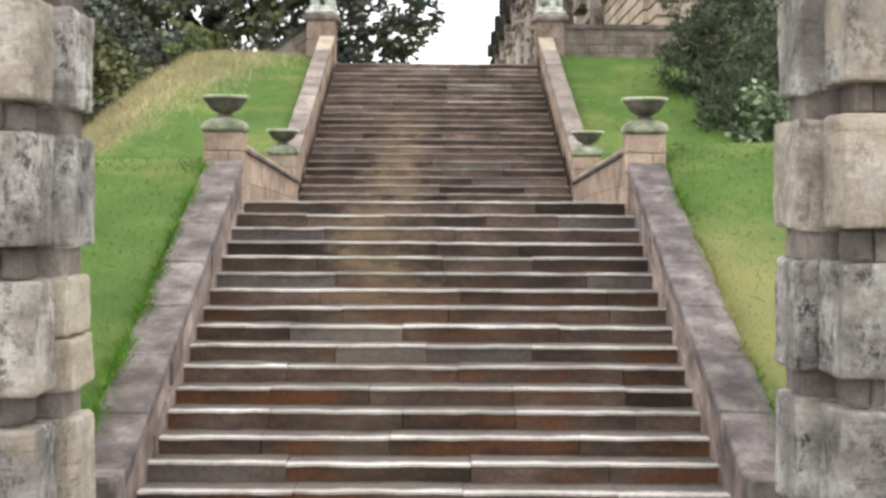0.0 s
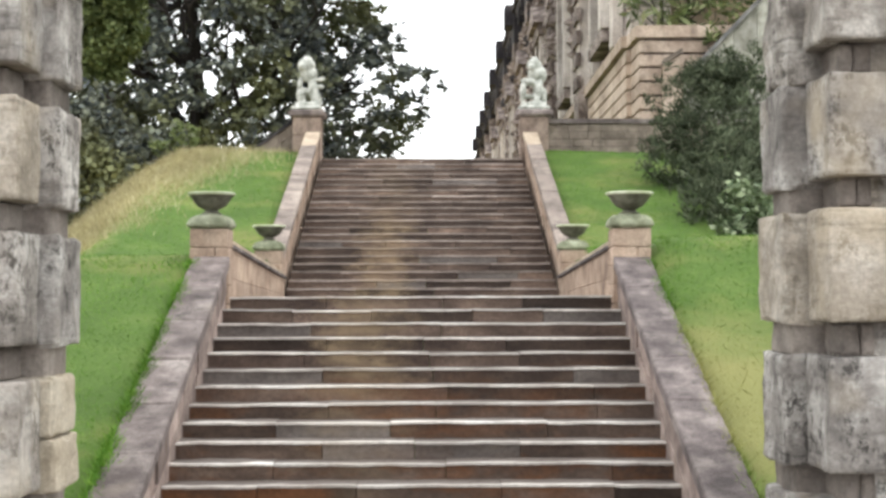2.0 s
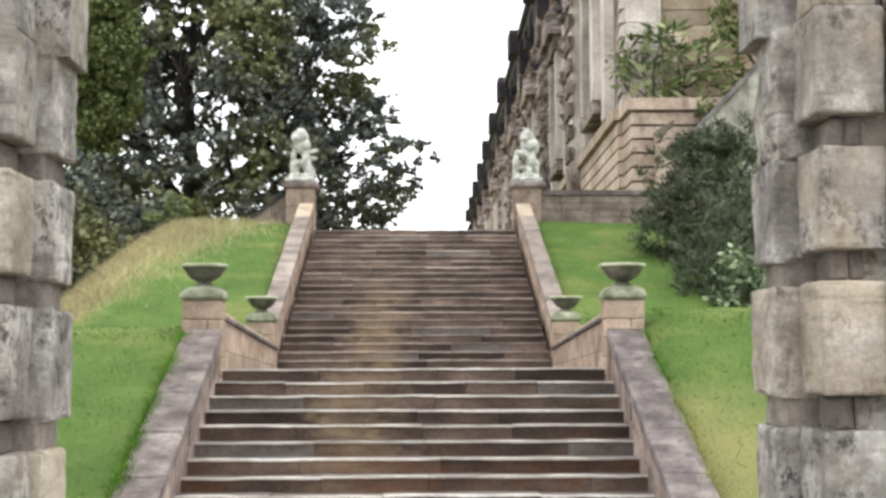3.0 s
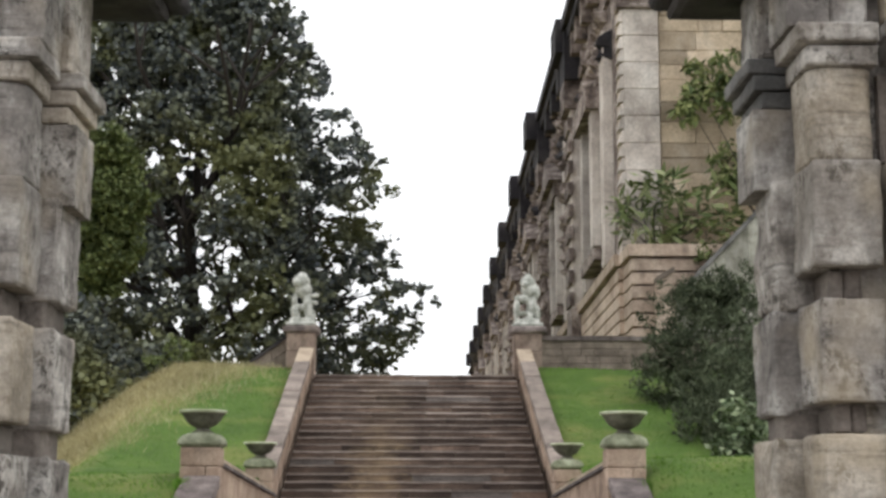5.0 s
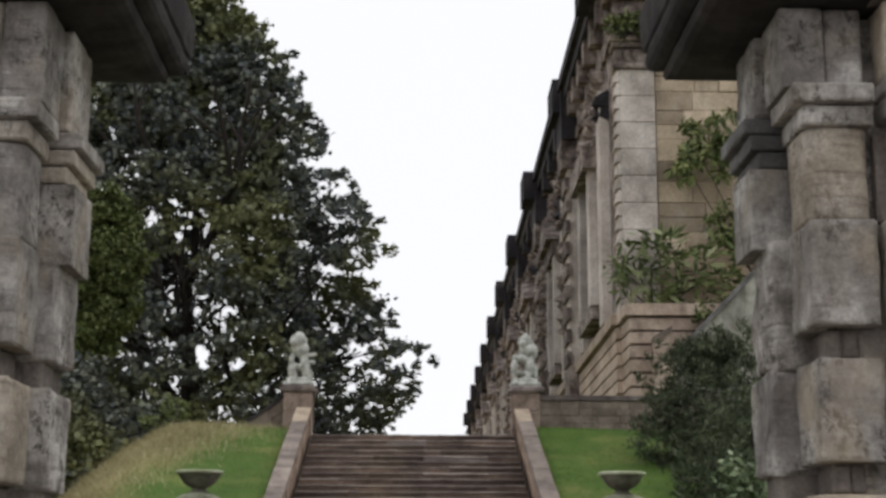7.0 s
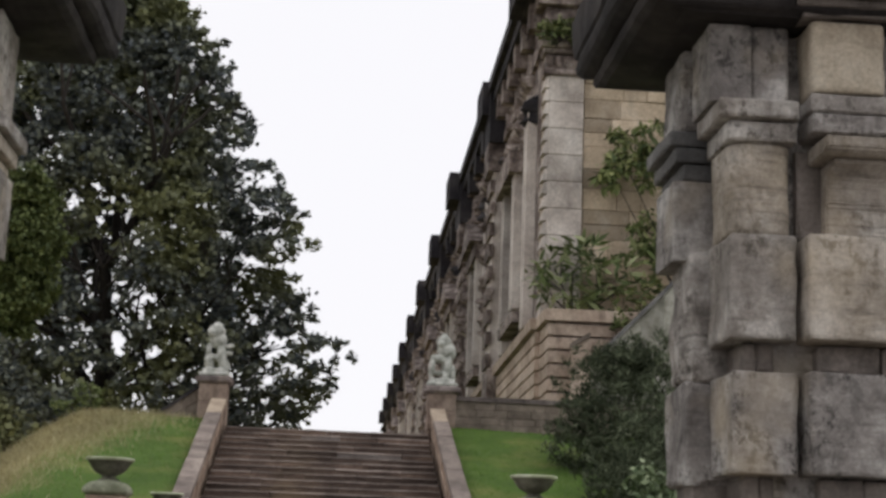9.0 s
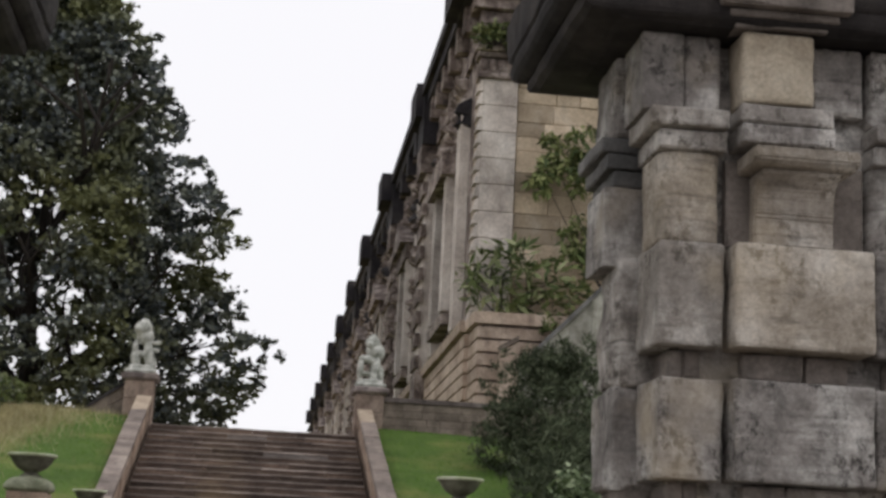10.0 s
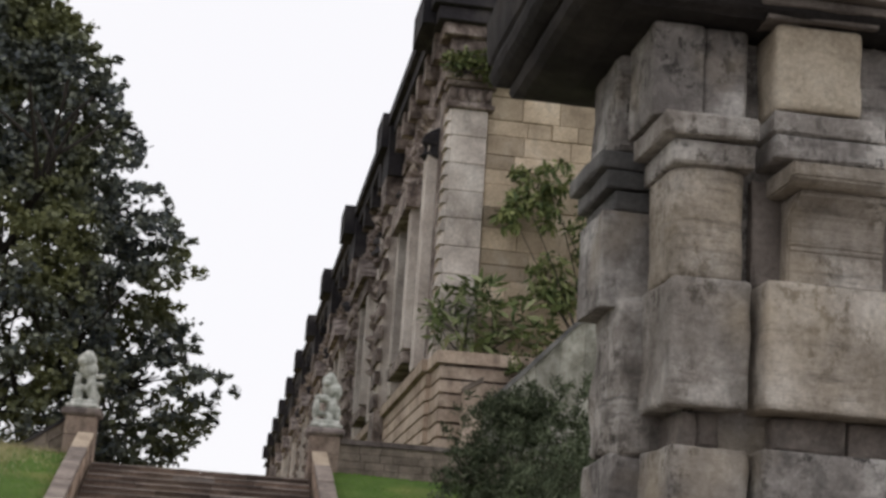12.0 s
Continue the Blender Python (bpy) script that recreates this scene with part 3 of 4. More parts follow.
for s in (-1, 1):
    side_wall("stair_wall", "sandstone stair wall with purplish sloping coping beside the lower steps", s, 10.25, 16.72, nosing1, 0.5, 0.5, 7, 2.1, 2.5, 99, M_WALL_LOW, M_COPE if s < 0 else M_COPE_MAUVE)
    side_wall("stair_wall", "sandstone stair wall with sloping coping beside the upper steps", s, 24.38, 33.1, nosing2, 0.55, 0.5, 7, 2.2, 2.52, 31.5, M_WALL, M_COPE_UP)
    end = thing("newel_block", "low weathered block ending the stair wall", "stone block", "newel blocks", at=(s * 2.3, 10.1, Z_FOOT))
    part("block", worn_block(-0.22, 0.22, -0.2, 0.17, -0.1, 0.72, 0.03, 0.01, 4), M_COPE, end)


def fringe_place(rng):
    # tufts hang over the outer edge of the coping, thick in places
    y = rng.uniform(10.4, 16.6)
    if noise.noise((y * 1.7, 0.0, 3.0)) < rng.uniform(-0.5, 0.25):
        return None
    return ((2.53 - abs(rng.gauss(0, 0.05))) * rng.choice((-1, -1, -1, 1)), y)


blades("grass_fringe", "green grass growing over the outer edge of the coping", M_BLADE, 4500, fringe_place, 0.07, 0.7, 0.006, 6, lambda y: nosing1(y) + 0.48)


# ---- urn piers ----
def domed_cap(width, z0, h, seed):
    """A square cap stone with rounded corners: a hollowed underside, a lip and a pillowed top."""
    bm = bmesh.new()
    rings = []
    for k, (s, q) in enumerate(((0.80, 0.0), (0.86, 0.05), (0.97, 0.14), (1.0, 0.22), (1.0, 0.34), (0.965, 0.5), (0.90, 0.68), (0.80, 0.84), (0.66, 0.95), (0.45, 1.0))):
        ring = []
        for i in range(40):
            a = 2 * math.pi * i / 40
            c, e = math.cos(a), math.sin(a)
            f = (abs(c) ** 6 + abs(e) ** 6) ** (-1 / 6)
            j = 0.006 * noise.noise((c * 3 + seed, e * 3, q * 4))
            ring.append(bm.verts.new((c * f * (s * width / 2 + j), e * f * (s * width / 2 + j), z0 + q * h + j * (q > 0.1))))
        rings.append(ring)
    for a, b in zip(rings, rings[1:]):
        for i in range(40):
            bm.faces.new((a[i], a[(i + 1) % 40], b[(i + 1) % 40], b[i])).smooth = True
    bm.faces.new(rings[0][::-1])
    bm.faces.new(rings[-1])
    return bm


def build_pier(name, label, group, at, w, d, h, cap_w, cap_h, courses, seed, mat):
    """A square pier of coursed stones with a rounded cap."""
    p = thing(name, label, "pier", group, at=at)
    rng = random.Random(seed)
    ch = h / courses
    for c in range(courses):
        cut = rng.choice((0.35, 0.5, 0.65)) * w - w / 2
        for a, b in (((-w / 2, cut), (cut, w / 2)) if c % 3 == 1 else ((-w / 2, w / 2),)):
            part("pier_stone", worn_block(a + 0.003, b - 0.003, -d / 2, d / 2, c * ch + 0.003, (c + 1) * ch - 0.003, 0.012, 0.004, 2, seed + c), mat, p)
    bm = domed_cap(cap_w, h, cap_h, seed) if name == "urn_pier" else worn_block(-cap_w / 2, cap_w / 2, -cap_w / 2 * d / w, cap_w / 2 * d / w, h, h + cap_h, cap_h * 0.42, 0.006, 5, seed)
    part("cap", bm, M_URN if name == "urn_pier" else M_COPE, p, "rounded lichen-grown cap stone" if name == "urn_pier" else "")
    return p


URN_PROFILE = ((0.115, 0.0), (0.115, 0.018), (0.08, 0.035), (0.07, 0.055), (0.10, 0.07), (0.155, 0.10), (0.198, 0.15), (0.222, 0.195), (0.235, 0.205), (0.242, 0.215), (0.242, 0.238), (0.215, 0.238), (0.18, 0.19), (0.10, 0.13))
first_urn = None
for i, (x, y, cap_z, h) in enumerate(((-2.33, 16.93, 0.86, 0.72), (2.31, 16.93, 0.86, 0.72), (-2.42, 24.2, 0.84, 0.72), (2.40, 24.2, 0.84, 0.72))):
    big = y < 20
    z0 = Z_LAND - 0.5
    build_pier("urn_pier", "coursed sandstone pier with a rounded grey cap beside the steps", "urn piers", (x, y, z0), 0.43, 0.43, cap_z - 0.155 - z0, 0.505, 0.155, 6, 20 + i, M_WALL)
    if first_urn is None:
        first_urn = thing("urn", "shallow lichen-grown stone urn on a pier", "urn", "urns on piers", at=(x, y, cap_z))
        part("bowl", lathe(URN_PROFILE), M_BOWL, first_urn)
        part("rim", lathe(((0.215, 0.216), (0.25, 0.218), (0.262, 0.228), (0.264, 0.242), (0.252, 0.252), (0.218, 0.252), (0.214, 0.23))), M_RIM, first_urn, "pale moss-tinged rim")
        part("foot", lathe(((0.12, -0.004), (0.12, 0.012), (0.1, 0.016))), M_URN, first_urn)
    else:
        copy_thing(first_urn, pose(x, y, cap_z, 0, 0, i * 67))

# parapets across the landing: coping falls from the front pier to the back pier
for s in (-1, 1):
    w = thing("landing_parapet", "sandstone parapet with a pale sloping coping over a dark shadow line beside the landing", "wall", "landing parapets", kind="structure")
    ya, yb = 17.16, 23.97

    def rail(y):
        return 0.56 - (y - ya) / (yb - ya) * 0.27

    xa, xb = sorted((s * 2.16, s * 2.42))
    rng = random.Random(40 + s)
    for r in range(3):
        y = ya
        while y < yb - 0.05:
            e = min(yb, y + rng.uniform(0.5, 0.9))
            if yb - e < 0.3:
                e = yb
            q = [(y + 0.004, -0.5 + (rail(y) + 0.45) * r / 3), (e - 0.004, -0.5 + (rail(e) + 0.45) * r / 3), (e - 0.004, -0.5 + (rail(e) + 0.45) * (r + 1) / 3 - 0.006), (y + 0.004, -0.5 + (rail(y) + 0.45) * (r + 1) / 3 - 0.006)]
            part("wall_stone", extrude_poly(q, "x", xa, xb), M_WALL, w)
            y = e
    ca, cb = sorted((s * 2.12, s * 2.46))
    # dark strip added where only a shadow line runs below the coping
    part("coping_bed", extrude_poly([(ya, rail(ya) - 0.05), (yb, rail(yb) - 0.05), (yb, rail(yb) - 0.012), (ya, rail(ya) - 0.012)], "x", ca, cb), M_COPE_SHADOW, w, "thin dark ledge for the shadow line under the coping")
    cap_pieces = 6
    for i in range(cap_pieces):
        a, b = ya + (yb - ya) * i / cap_pieces + 0.003, ya + (yb - ya) * (i + 1) / cap_pieces - 0.003
        part("coping", extrude_poly([(a, rail(a) - 0.011), (b, rail(b) - 0.011), (b, rail(b) + 0.05), (a, rail(a) + 0.05)], "x", ca + 0.04, cb - 0.04), M_COPE_PALE, w)

# ---- head of the stairs: statue piers, statues, walls ----
for i, x in enumerate((-2.50, 2.46)):
    build_pier("statue_pier", "square sandstone pier at the head of the stairs", "statue piers", (x, 33.45, 2.3), 0.62, 0.62, 1.58, 0.8, 0.16, 4, 60 + i, M_PIER_UP)


def blob(bm, c, r, rot=(0, 0, 0), seg=12):
    m = Matrix.Translation(c) @ Euler([radians(a) for a in rot]).to_matrix().to_4x4() @ Matrix.Diagonal((*r, 1))
    bmesh.ops.create_uvsphere(bm, u_segments=seg, v_segments=seg - 3, radius=1.0, matrix=m)


def statue(name, label, lumps, base, at, turn):
    bm = bmesh.new()
    box(bm, -base - 0.03, base + 0.03, -base - 0.03, base + 0.03, 0, 0.075)
    box(bm, -base * 0.86, base * 0.86, -base * 0.86, base * 0.86, 0.06, 0.17)
    for c, r, rot in lumps:
        blob(bm, c, r, rot)
    ob = new(name, mesh_of(name, bm, M_STATUE))
    mod = ob.modifiers.new("union", "REMESH")
    mod.mode, mod.voxel_size, mod.use_smooth_shade = "VOXEL", 0.018, True
    ob.matrix_world = pose(*at, 0, 0, turn)
    return tagged(ob, label, "statue", "statues on piers")


statue("statue", "weathered white stone beast with raised paw on a pier", [
    ((0.0, 0, 0.13), (0.29, 0.26, 0.07), (0, 0, 0)), ((-0.15, 0.02, 0.32), (0.11, 0.19, 0.2), (0, -8, 0)), ((0.13, -0.03, 0.42), (0.11, 0.14, 0.34), (0, -10, 0)),
    ((0.22, 0.05, 0.24), (0.09, 0.17, 0.16), (0, 0, 0)), ((-0.17, -0.02, 0.58), (0.065, 0.13, 0.17), (0, 6, 0)), ((-0.02, 0, 0.43), (0.16, 0.14, 0.07), (0, 20, 0)),
    ((0.02, 0, 0.82), (0.19, 0.18, 0.2), (0, -10, 0)), ((-0.03, -0.04, 1.0), (0.2, 0.18, 0.17), (0, 0, 0)), ((-0.1, -0.16, 0.96), (0.1, 0.09, 0.09), (0, 0, 0)), ((-0.01, 0.0, 1.14), (0.11, 0.12, 0.08), (0, 0, 0)),
    ((0.27, -0.05, 0.69), (0.13, 0.06, 0.05), (0, -12, 0)), ((0.26, -0.04, 0.53), (0.11, 0.07, 0.05), (0, 8, 0))], 0.31, (-2.50, 33.45, 4.04), 0)
statue("statue", "weathered white stone beast leaning on a pedestal on a pier", [
    ((0.0, 0, 0.13), (0.31, 0.28, 0.08), (0, 0, 0)), ((-0.23, -0.08, 0.42), (0.075, 0.12, 0.24), (0, 4, 0)), ((-0.1, -0.04, 0.31), (0.2, 0.17, 0.055), (0, 0, 0)), ((0.06, -0.04, 0.24), (0.09, 0.15, 0.14), (0, 0, 0)),
    ((-0.1, -0.04, 0.63), (0.19, 0.16, 0.085), (0, 12, 0)), ((0.1, 0.03, 0.46), (0.115, 0.2, 0.3), (0, 6, 0)), ((0.24, 0.06, 0.32), (0.07, 0.18, 0.2), (0, 0, 0)), ((0.07, 0, 0.84), (0.2, 0.19, 0.2), (0, 8, 0)),
    ((0.02, -0.05, 1.0), (0.17, 0.17, 0.15), (0, 0, 0)), ((-0.05, -0.17, 0.95), (0.09, 0.09, 0.08), (0, 0, 0)), ((0.03, 0.0, 1.13), (0.09, 0.1, 0.08), (0, 0, 0)), ((0.21, 0.02, 0.8), (0.09, 0.13, 0.17), (0, 0, 0))], 0.31, (2.46, 33.45, 4.04), 0)


def coursed_wall(name, label, x0, x1, y0, y1, z0, top, cap, mat, cope, seed, rows=5):
    """A straight wall along x with separate stones; top is a function of x."""
    w = thing(name, label, "wall", kind="structure")
    rng = random.Random(seed)
    for r in range(rows):
        x = x0
        while x < x1 - 0.05:
            e = min(x1, x + rng.uniform(0.25, 0.62))
            if x1 - e < 0.2:
                e = x1
            f = lambda q, k: z0 + (top(q) - cap - z0) * k / rows
            j = rng.uniform(0, 0.02)
            part("wall_stone", extrude_poly([(x + 0.005, f(x, r) + 0.004), (e - 0.005, f(e, r) + 0.004), (e - 0.005, f(e, r + 1) - 0.004), (x + 0.005, f(x, r + 1) - 0.004)], "y", y0 - j, y1), mat, w)
            x = e
    n = max(1, round((x1 - x0) / 1.1))
    for i in range(n):
        a, b = x0 + (x1 - x0) * i / n, x0 + (x1 - x0) * (i + 1) / n
        part("coping_stone", extrude_poly([(a + 0.003, top(a) - cap), (b - 0.003, top(b) - cap), (b - 0.003, top(b)), (a + 0.003, top(a))], "y", y0 - 0.07, y1 + 0.07), cope, w)
    return w


coursed_wall("terrace_wall", "brown stone retaining wall with a flat coping on the terrace", 2.78, 9.5, 33.6, 33.95, 2.6, lambda x: 3.88, 0.1, M_TERR, M_COPE, 71, 7)
coursed_wall("terrace_wall", "brown stone wall with a coping stepping down the bank", -4.9, -2.82, 33.6, 33.9, 1.6, lambda x: 3.88 + (x + 2.82) * 0.72, 0.07, M_TERR, M_CORNICE, 72, 8)

# ---- the gate: rusticated stone piers ----
COURSES = ((-1.76, -1.15), (-0.98, -0.37), (-0.19, 0.42), (0.58, 1.13), (1.30, 1.88))


def build_gate_pier(sign, seed):
    """Blocked pilasters, alternately proud and set back, under moulded caps and a projecting springer."""
    g = thing("gate_pier", "weathered grey stone gate pier of blocked pilasters with sooty patches", "gate pier", "gate piers")
    rng = random.Random(seed)
    count = [0]

    def blk(name, xa, xb, ya, yb, za, zb, bevel=0.022, rough=0.016, mat=None, cuts=7, label=""):
        count[0] += 1
        x0, x1 = sorted((sign * xa, sign * xb))
        return part(name, worn_block(x0, x1, ya, yb, za, zb, bevel, rough, cuts, seed + count[0] * 3.3), mat or M_GATE, g, label)

    def soft(name, xa, xb, ya, yb, za, zb, radius, mat=None, rough=0.01, crisp=None):
        count[0] += 1
        x0, x1 = sorted((sign * xa, sign * xb))
        return part(name, rounded_block(x0, x1, ya, yb, za, zb, radius, rough, seed + count[0] * 3.3, crisp=crisp, crisp_side=-sign), mat or M_GATE, g)

    j = lambda a=0.02: rng.uniform(-a, a)
    # plan strips: inner edge, outer edge, front, set-back front
    inner = 2.13 if sign > 0 else 2.10
    sunk = 0.0 if sign > 0 else 0.12   # one pier has settled: its courses lie lower
    strips = ((inner, 2.50, 7.95, 8.09, 8.45), (2.535, 3.32, 7.86, 8.03, 8.45), (3.36, 3.84, 7.95, 8.09, 8.45), (3.86, 5.4, 8.08, 8.14, 8.45))
    # plinth
    blk("plinth", 1.86, 5.4, 7.7, 9.05, -2.75, -1.93 - sunk, 0.04, 0.012)
    courses = [(a - sunk, b - sunk) for a, b in COURSES]
    for k, (za, zb) in enumerate(courses):
        gap_lo = courses[k - 1][1] if k else -1.93 - sunk
        for n, (xa, xb, yf, ys, yb) in enumerate(strips):
            # set-back course
            inset = 0.09 if n < 3 else 0.0
            cut = xa + inset + (xb - xa - 2 * inset) * rng.uniform(0.4, 0.6)
            for a, b in ((xa + inset, cut), (cut, xb - inset)):
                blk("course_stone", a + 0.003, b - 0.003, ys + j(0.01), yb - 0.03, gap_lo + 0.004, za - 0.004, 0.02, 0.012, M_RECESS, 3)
            if n in (0, 2):
                soft("rustic_block", xa + j(0.012), xb, yf + j(), yb - 0.03, za + 0.003, zb - 0.003, 0.06, None, 0.014, crisp=0.016)
            elif n == 1:
                soft("rustic_block", xa, xb + j(), yf + j(), yb - 0.03, za + 0.003, zb - 0.003, 0.026, None, 0.014)
            elif n == 3:
                m = 4.5 + j(0.3)
                blk("rustic_block", xa, m - 0.005, yf + j(), yb - 0.03, za + 0.003, zb - 0.003)
                blk("rustic_block", m + 0.005, xb, yf + j(), yb - 0.03, za + 0.003, zb - 0.003)
        # reveal: narrower blocks behind, towards the opening
        ra = 2.0 + j(0.012)
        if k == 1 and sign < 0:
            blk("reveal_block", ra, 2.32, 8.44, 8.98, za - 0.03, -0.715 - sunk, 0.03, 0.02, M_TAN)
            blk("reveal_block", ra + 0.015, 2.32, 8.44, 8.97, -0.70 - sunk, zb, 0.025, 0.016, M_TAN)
        elif k == 4 and sign > 0:
            # one tall flaking stone that covers the set-back course too
            blk("reveal_block", 2.02, 2.32, 8.42, 8.97, gap_lo + 0.005, zb, 0.03, 0.03, None, 9)
            continue
        else:
            blk("reveal_block", ra, 2.32, 8.44, 8.98 + j(0.01), za - 0.02 + j(0.02), zb + j(0.015), 0.025, 0.02)
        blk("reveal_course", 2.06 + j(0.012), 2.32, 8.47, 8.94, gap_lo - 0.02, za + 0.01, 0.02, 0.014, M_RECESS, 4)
    # inner cores that carry the blocks
    part("core", boxed(*sorted((sign * 2.24, sign * 5.38)), 8.125, 8.42, -2.7, 3.08), M_GATE, g)
    part("core", boxed(*sorted((sign * 2.12, sign * 2.36)), 8.5, 8.9, -2.7, 3.06), M_GATE, g)
    part("core", boxed(*sorted((sign * 2.3, sign * 5.35)), 8.4, 8.95, -2.7, 3.06), M_GATE, g)
    # shafts above the blocks
    soft("shaft", inner, 2.49, 7.98, 8.45, 1.885 - sunk, 2.405 - sunk, 0.12)
    soft("shaft", 3.36, 3.82, 7.99, 8.45, 1.885 - sunk, 2.405 - sunk, 0.12)
    blk("shaft", 3.84, 5.4, 8.10, 8.45, 1.885 - sunk, 2.40 - sunk, 0.02, 0.012)
    # corbel on the broad pilaster
    x0, x1 = sorted((sign * 2.60, sign * 3.20))
    for name, prof, inset in (("corbel", [(8.43, 1.895), (7.98, 1.895), (7.98, 2.06), (7.965, 2.07), (7.965, 2.17), (7.945, 2.215), (7.90, 2.255), (7.84, 2.285), (7.83, 2.303), (8.43, 2.303)], 0.07),
                              ("corbel_ledge", [(8.43, 2.306), (7.79, 2.306), (7.745, 2.335), (7.74, 2.405), (8.43, 2.405)], 0.0)):
        bm = extrude_poly([(a, b - sunk) for a, b in prof], "x", x0 + inset, x1 - inset)
        bmesh.ops.bevel(bm, geom=bm.edges[:], offset=0.01, segments=2, affect="EDGES")
        part(name, bm, M_GATE, g)
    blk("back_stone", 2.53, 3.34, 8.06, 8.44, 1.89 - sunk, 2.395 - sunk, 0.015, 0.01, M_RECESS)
    # capital mouldings
    for n, (xa, xb, yf, ys, yb) in enumerate(strips):
        shift = 0.045 if n == 1 else 0.0
        outs = (0.02, 0.075) if n != 1 else (0.01, 0.0)
        for (za, zb), o in zip(((2.405, 2.52), (2.525, 2.635)), outs):
            side = o if n == 0 else 0
            inn = xa + (0.03 if n == 1 else -0.0) - side
            out = xb - (0.22 if n == 1 else 0.0)
            blk("cap_moulding", inn, out, yf - o + 0.01, yb - 0.03, za + shift - sunk, zb + shift - sunk - 0.004, 0.014, 0.006, None, 4)
    # cap mouldings on the reveal
    for (za, zb), o in zip(((2.30, 2.40), (2.405, 2.50), (2.505, 2.60)), (0.02, 0.06, 0.10)):
        blk("cap_moulding", 2.0 - o, 2.33, 8.46, 9.0 + o, za - sunk, zb - sunk - 0.004, 0.014, 0.006, M_SLATE if sign > 0 else None, 4)
    # hanging block at the back of the reveal
    blk("hanging_block", 1.93, 2.30, 8.47, 8.93, 1.82 - sunk, 2.295 - sunk, 0.008, 0.005)
    # frieze blocks above the capitals
    soft("frieze_block", 2.03, 2.268, 8.0, 8.45, 2.64 - sunk, 3.10, 0.03)
    soft("frieze_block", 2.272, 2.49, 8.02, 8.45, 2.64 - sunk, 3.10, 0.04)
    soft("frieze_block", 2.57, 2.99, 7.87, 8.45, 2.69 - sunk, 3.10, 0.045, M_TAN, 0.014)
    blk("frieze_block", 3.01, 3.33, 8.02, 8.45, 2.69 - sunk, 3.10, 0.03, 0.012)
    blk("frieze_block", 3.36, 3.82, 7.98, 8.45, 2.64 - sunk, 3.10, 0.04, 0.012)
    blk("frieze_block", 3.84, 5.4, 8.08, 8.45, 2.64 - sunk, 3.10, 0.03, 0.012)
    blk("frieze_block", 1.98, 2.33, 8.47, 8.98, 2.605 - sunk, 3.10, 0.02, 0.012)
    # cornice that overhangs the opening, the front and the back; its near-black colour holds soot and the underside's
    # shade
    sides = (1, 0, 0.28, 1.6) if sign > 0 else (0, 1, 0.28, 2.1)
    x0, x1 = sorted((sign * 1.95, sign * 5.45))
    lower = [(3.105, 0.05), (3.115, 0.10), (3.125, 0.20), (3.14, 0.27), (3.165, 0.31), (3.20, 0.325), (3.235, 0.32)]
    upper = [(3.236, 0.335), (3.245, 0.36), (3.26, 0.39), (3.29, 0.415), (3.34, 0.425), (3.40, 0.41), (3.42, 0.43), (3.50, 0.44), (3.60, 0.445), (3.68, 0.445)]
    for tier in (lower, upper):
        part("cornice_stone", swept_cornice(x0, x1, 7.88, 8.98, tier, sides, seed), M_SOOT_SHADE, g, "sooty overhanging cornice with its underside shade painted in")
    for za, zb, o in ((3.105, 3.15, 0.03), (3.155, 3.2, 0.08), (3.205, 3.65, 0.14)):
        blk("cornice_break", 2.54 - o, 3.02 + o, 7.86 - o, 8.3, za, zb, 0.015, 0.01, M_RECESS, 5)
    return g


build_gate_pier(1, 100)
build_gate_pier(-1, 200)

# ---- the mansion on the terrace ----
def facade_x(y):
    return 4.8 + 0.0078 * y


B_END, B_FAR, B_TOP = 37.0, 152.0, 15.4
mansion = thing("mansion", "long soot-stained classical stone mansion on the terrace", "building", at=(0, 0, 0))


def along(za, zb, out_lo, out_hi, y0, y1):
    """A run along the leaning facade line, standing out from it between two distances."""
    bm = bmesh.new()
    v = []
    for y in (y0, y1):
        for o, z in ((out_lo, za), (out_hi, za), (out_hi, zb), (out_lo, zb)):
            v.append(bm.verts.new((facade_x(y) - o, y, z)))
    for q in ((0, 1, 2, 3), (7, 6, 5, 4), (0, 4, 5, 1), (1, 5, 6, 2), (2, 6, 7, 3), (3, 7, 4, 0)):
        bm.faces.new([v[i] for i in q])
    bmesh.ops.recalc_face_normals(bm, faces=bm.faces[:])
    return bm


# end wall's core, facade wall
bm = bmesh.new()
box(bm, facade_x(37) + 0.02, 16.0, B_END + 0.05, B_END + 0.6, 2.4, B_TOP - 1.7)
part("end_wall", bm, M_ASHLAR, mansion, "golden ashlar end wall")
part("facade_wall", along(2.4, B_TOP - 1.7, -0.6, 0.0, B_END + 0.6, B_FAR), M_FACADE, mansion)
part("roof", extrude_poly([(facade_x(37) + 0.1, B_TOP - 1.7), (16, B_TOP - 1.7), (16, B_TOP - 1.2), (facade_x(37) + 0.3, B_TOP - 1.2)], "y", B_END + 0.3, B_FAR), M_CORNICE, mansion)
rng = random.Random(77)
z = 6.4
while z < B_TOP - 2.2:
    h = rng.uniform(0.36, 0.6)
    x = 6.1
    while x < 9.6:
        e = x + rng.uniform(0.6, 1.3)
        part("ashlar_block", boxed(x + 0.006, e - 0.006, B_END - rng.uniform(0.0, 0.05), B_END + 0.1, z + 0.006, z + h - 0.006, 0.012), M_ASHLAR, mansion)
        x = e
    z += h
part("end_wall_stones", boxed(9.6, 15.9, B_END - 0.02, B_END + 0.1, 6.4, B_TOP - 2.0), M_ASHLAR, mansion)
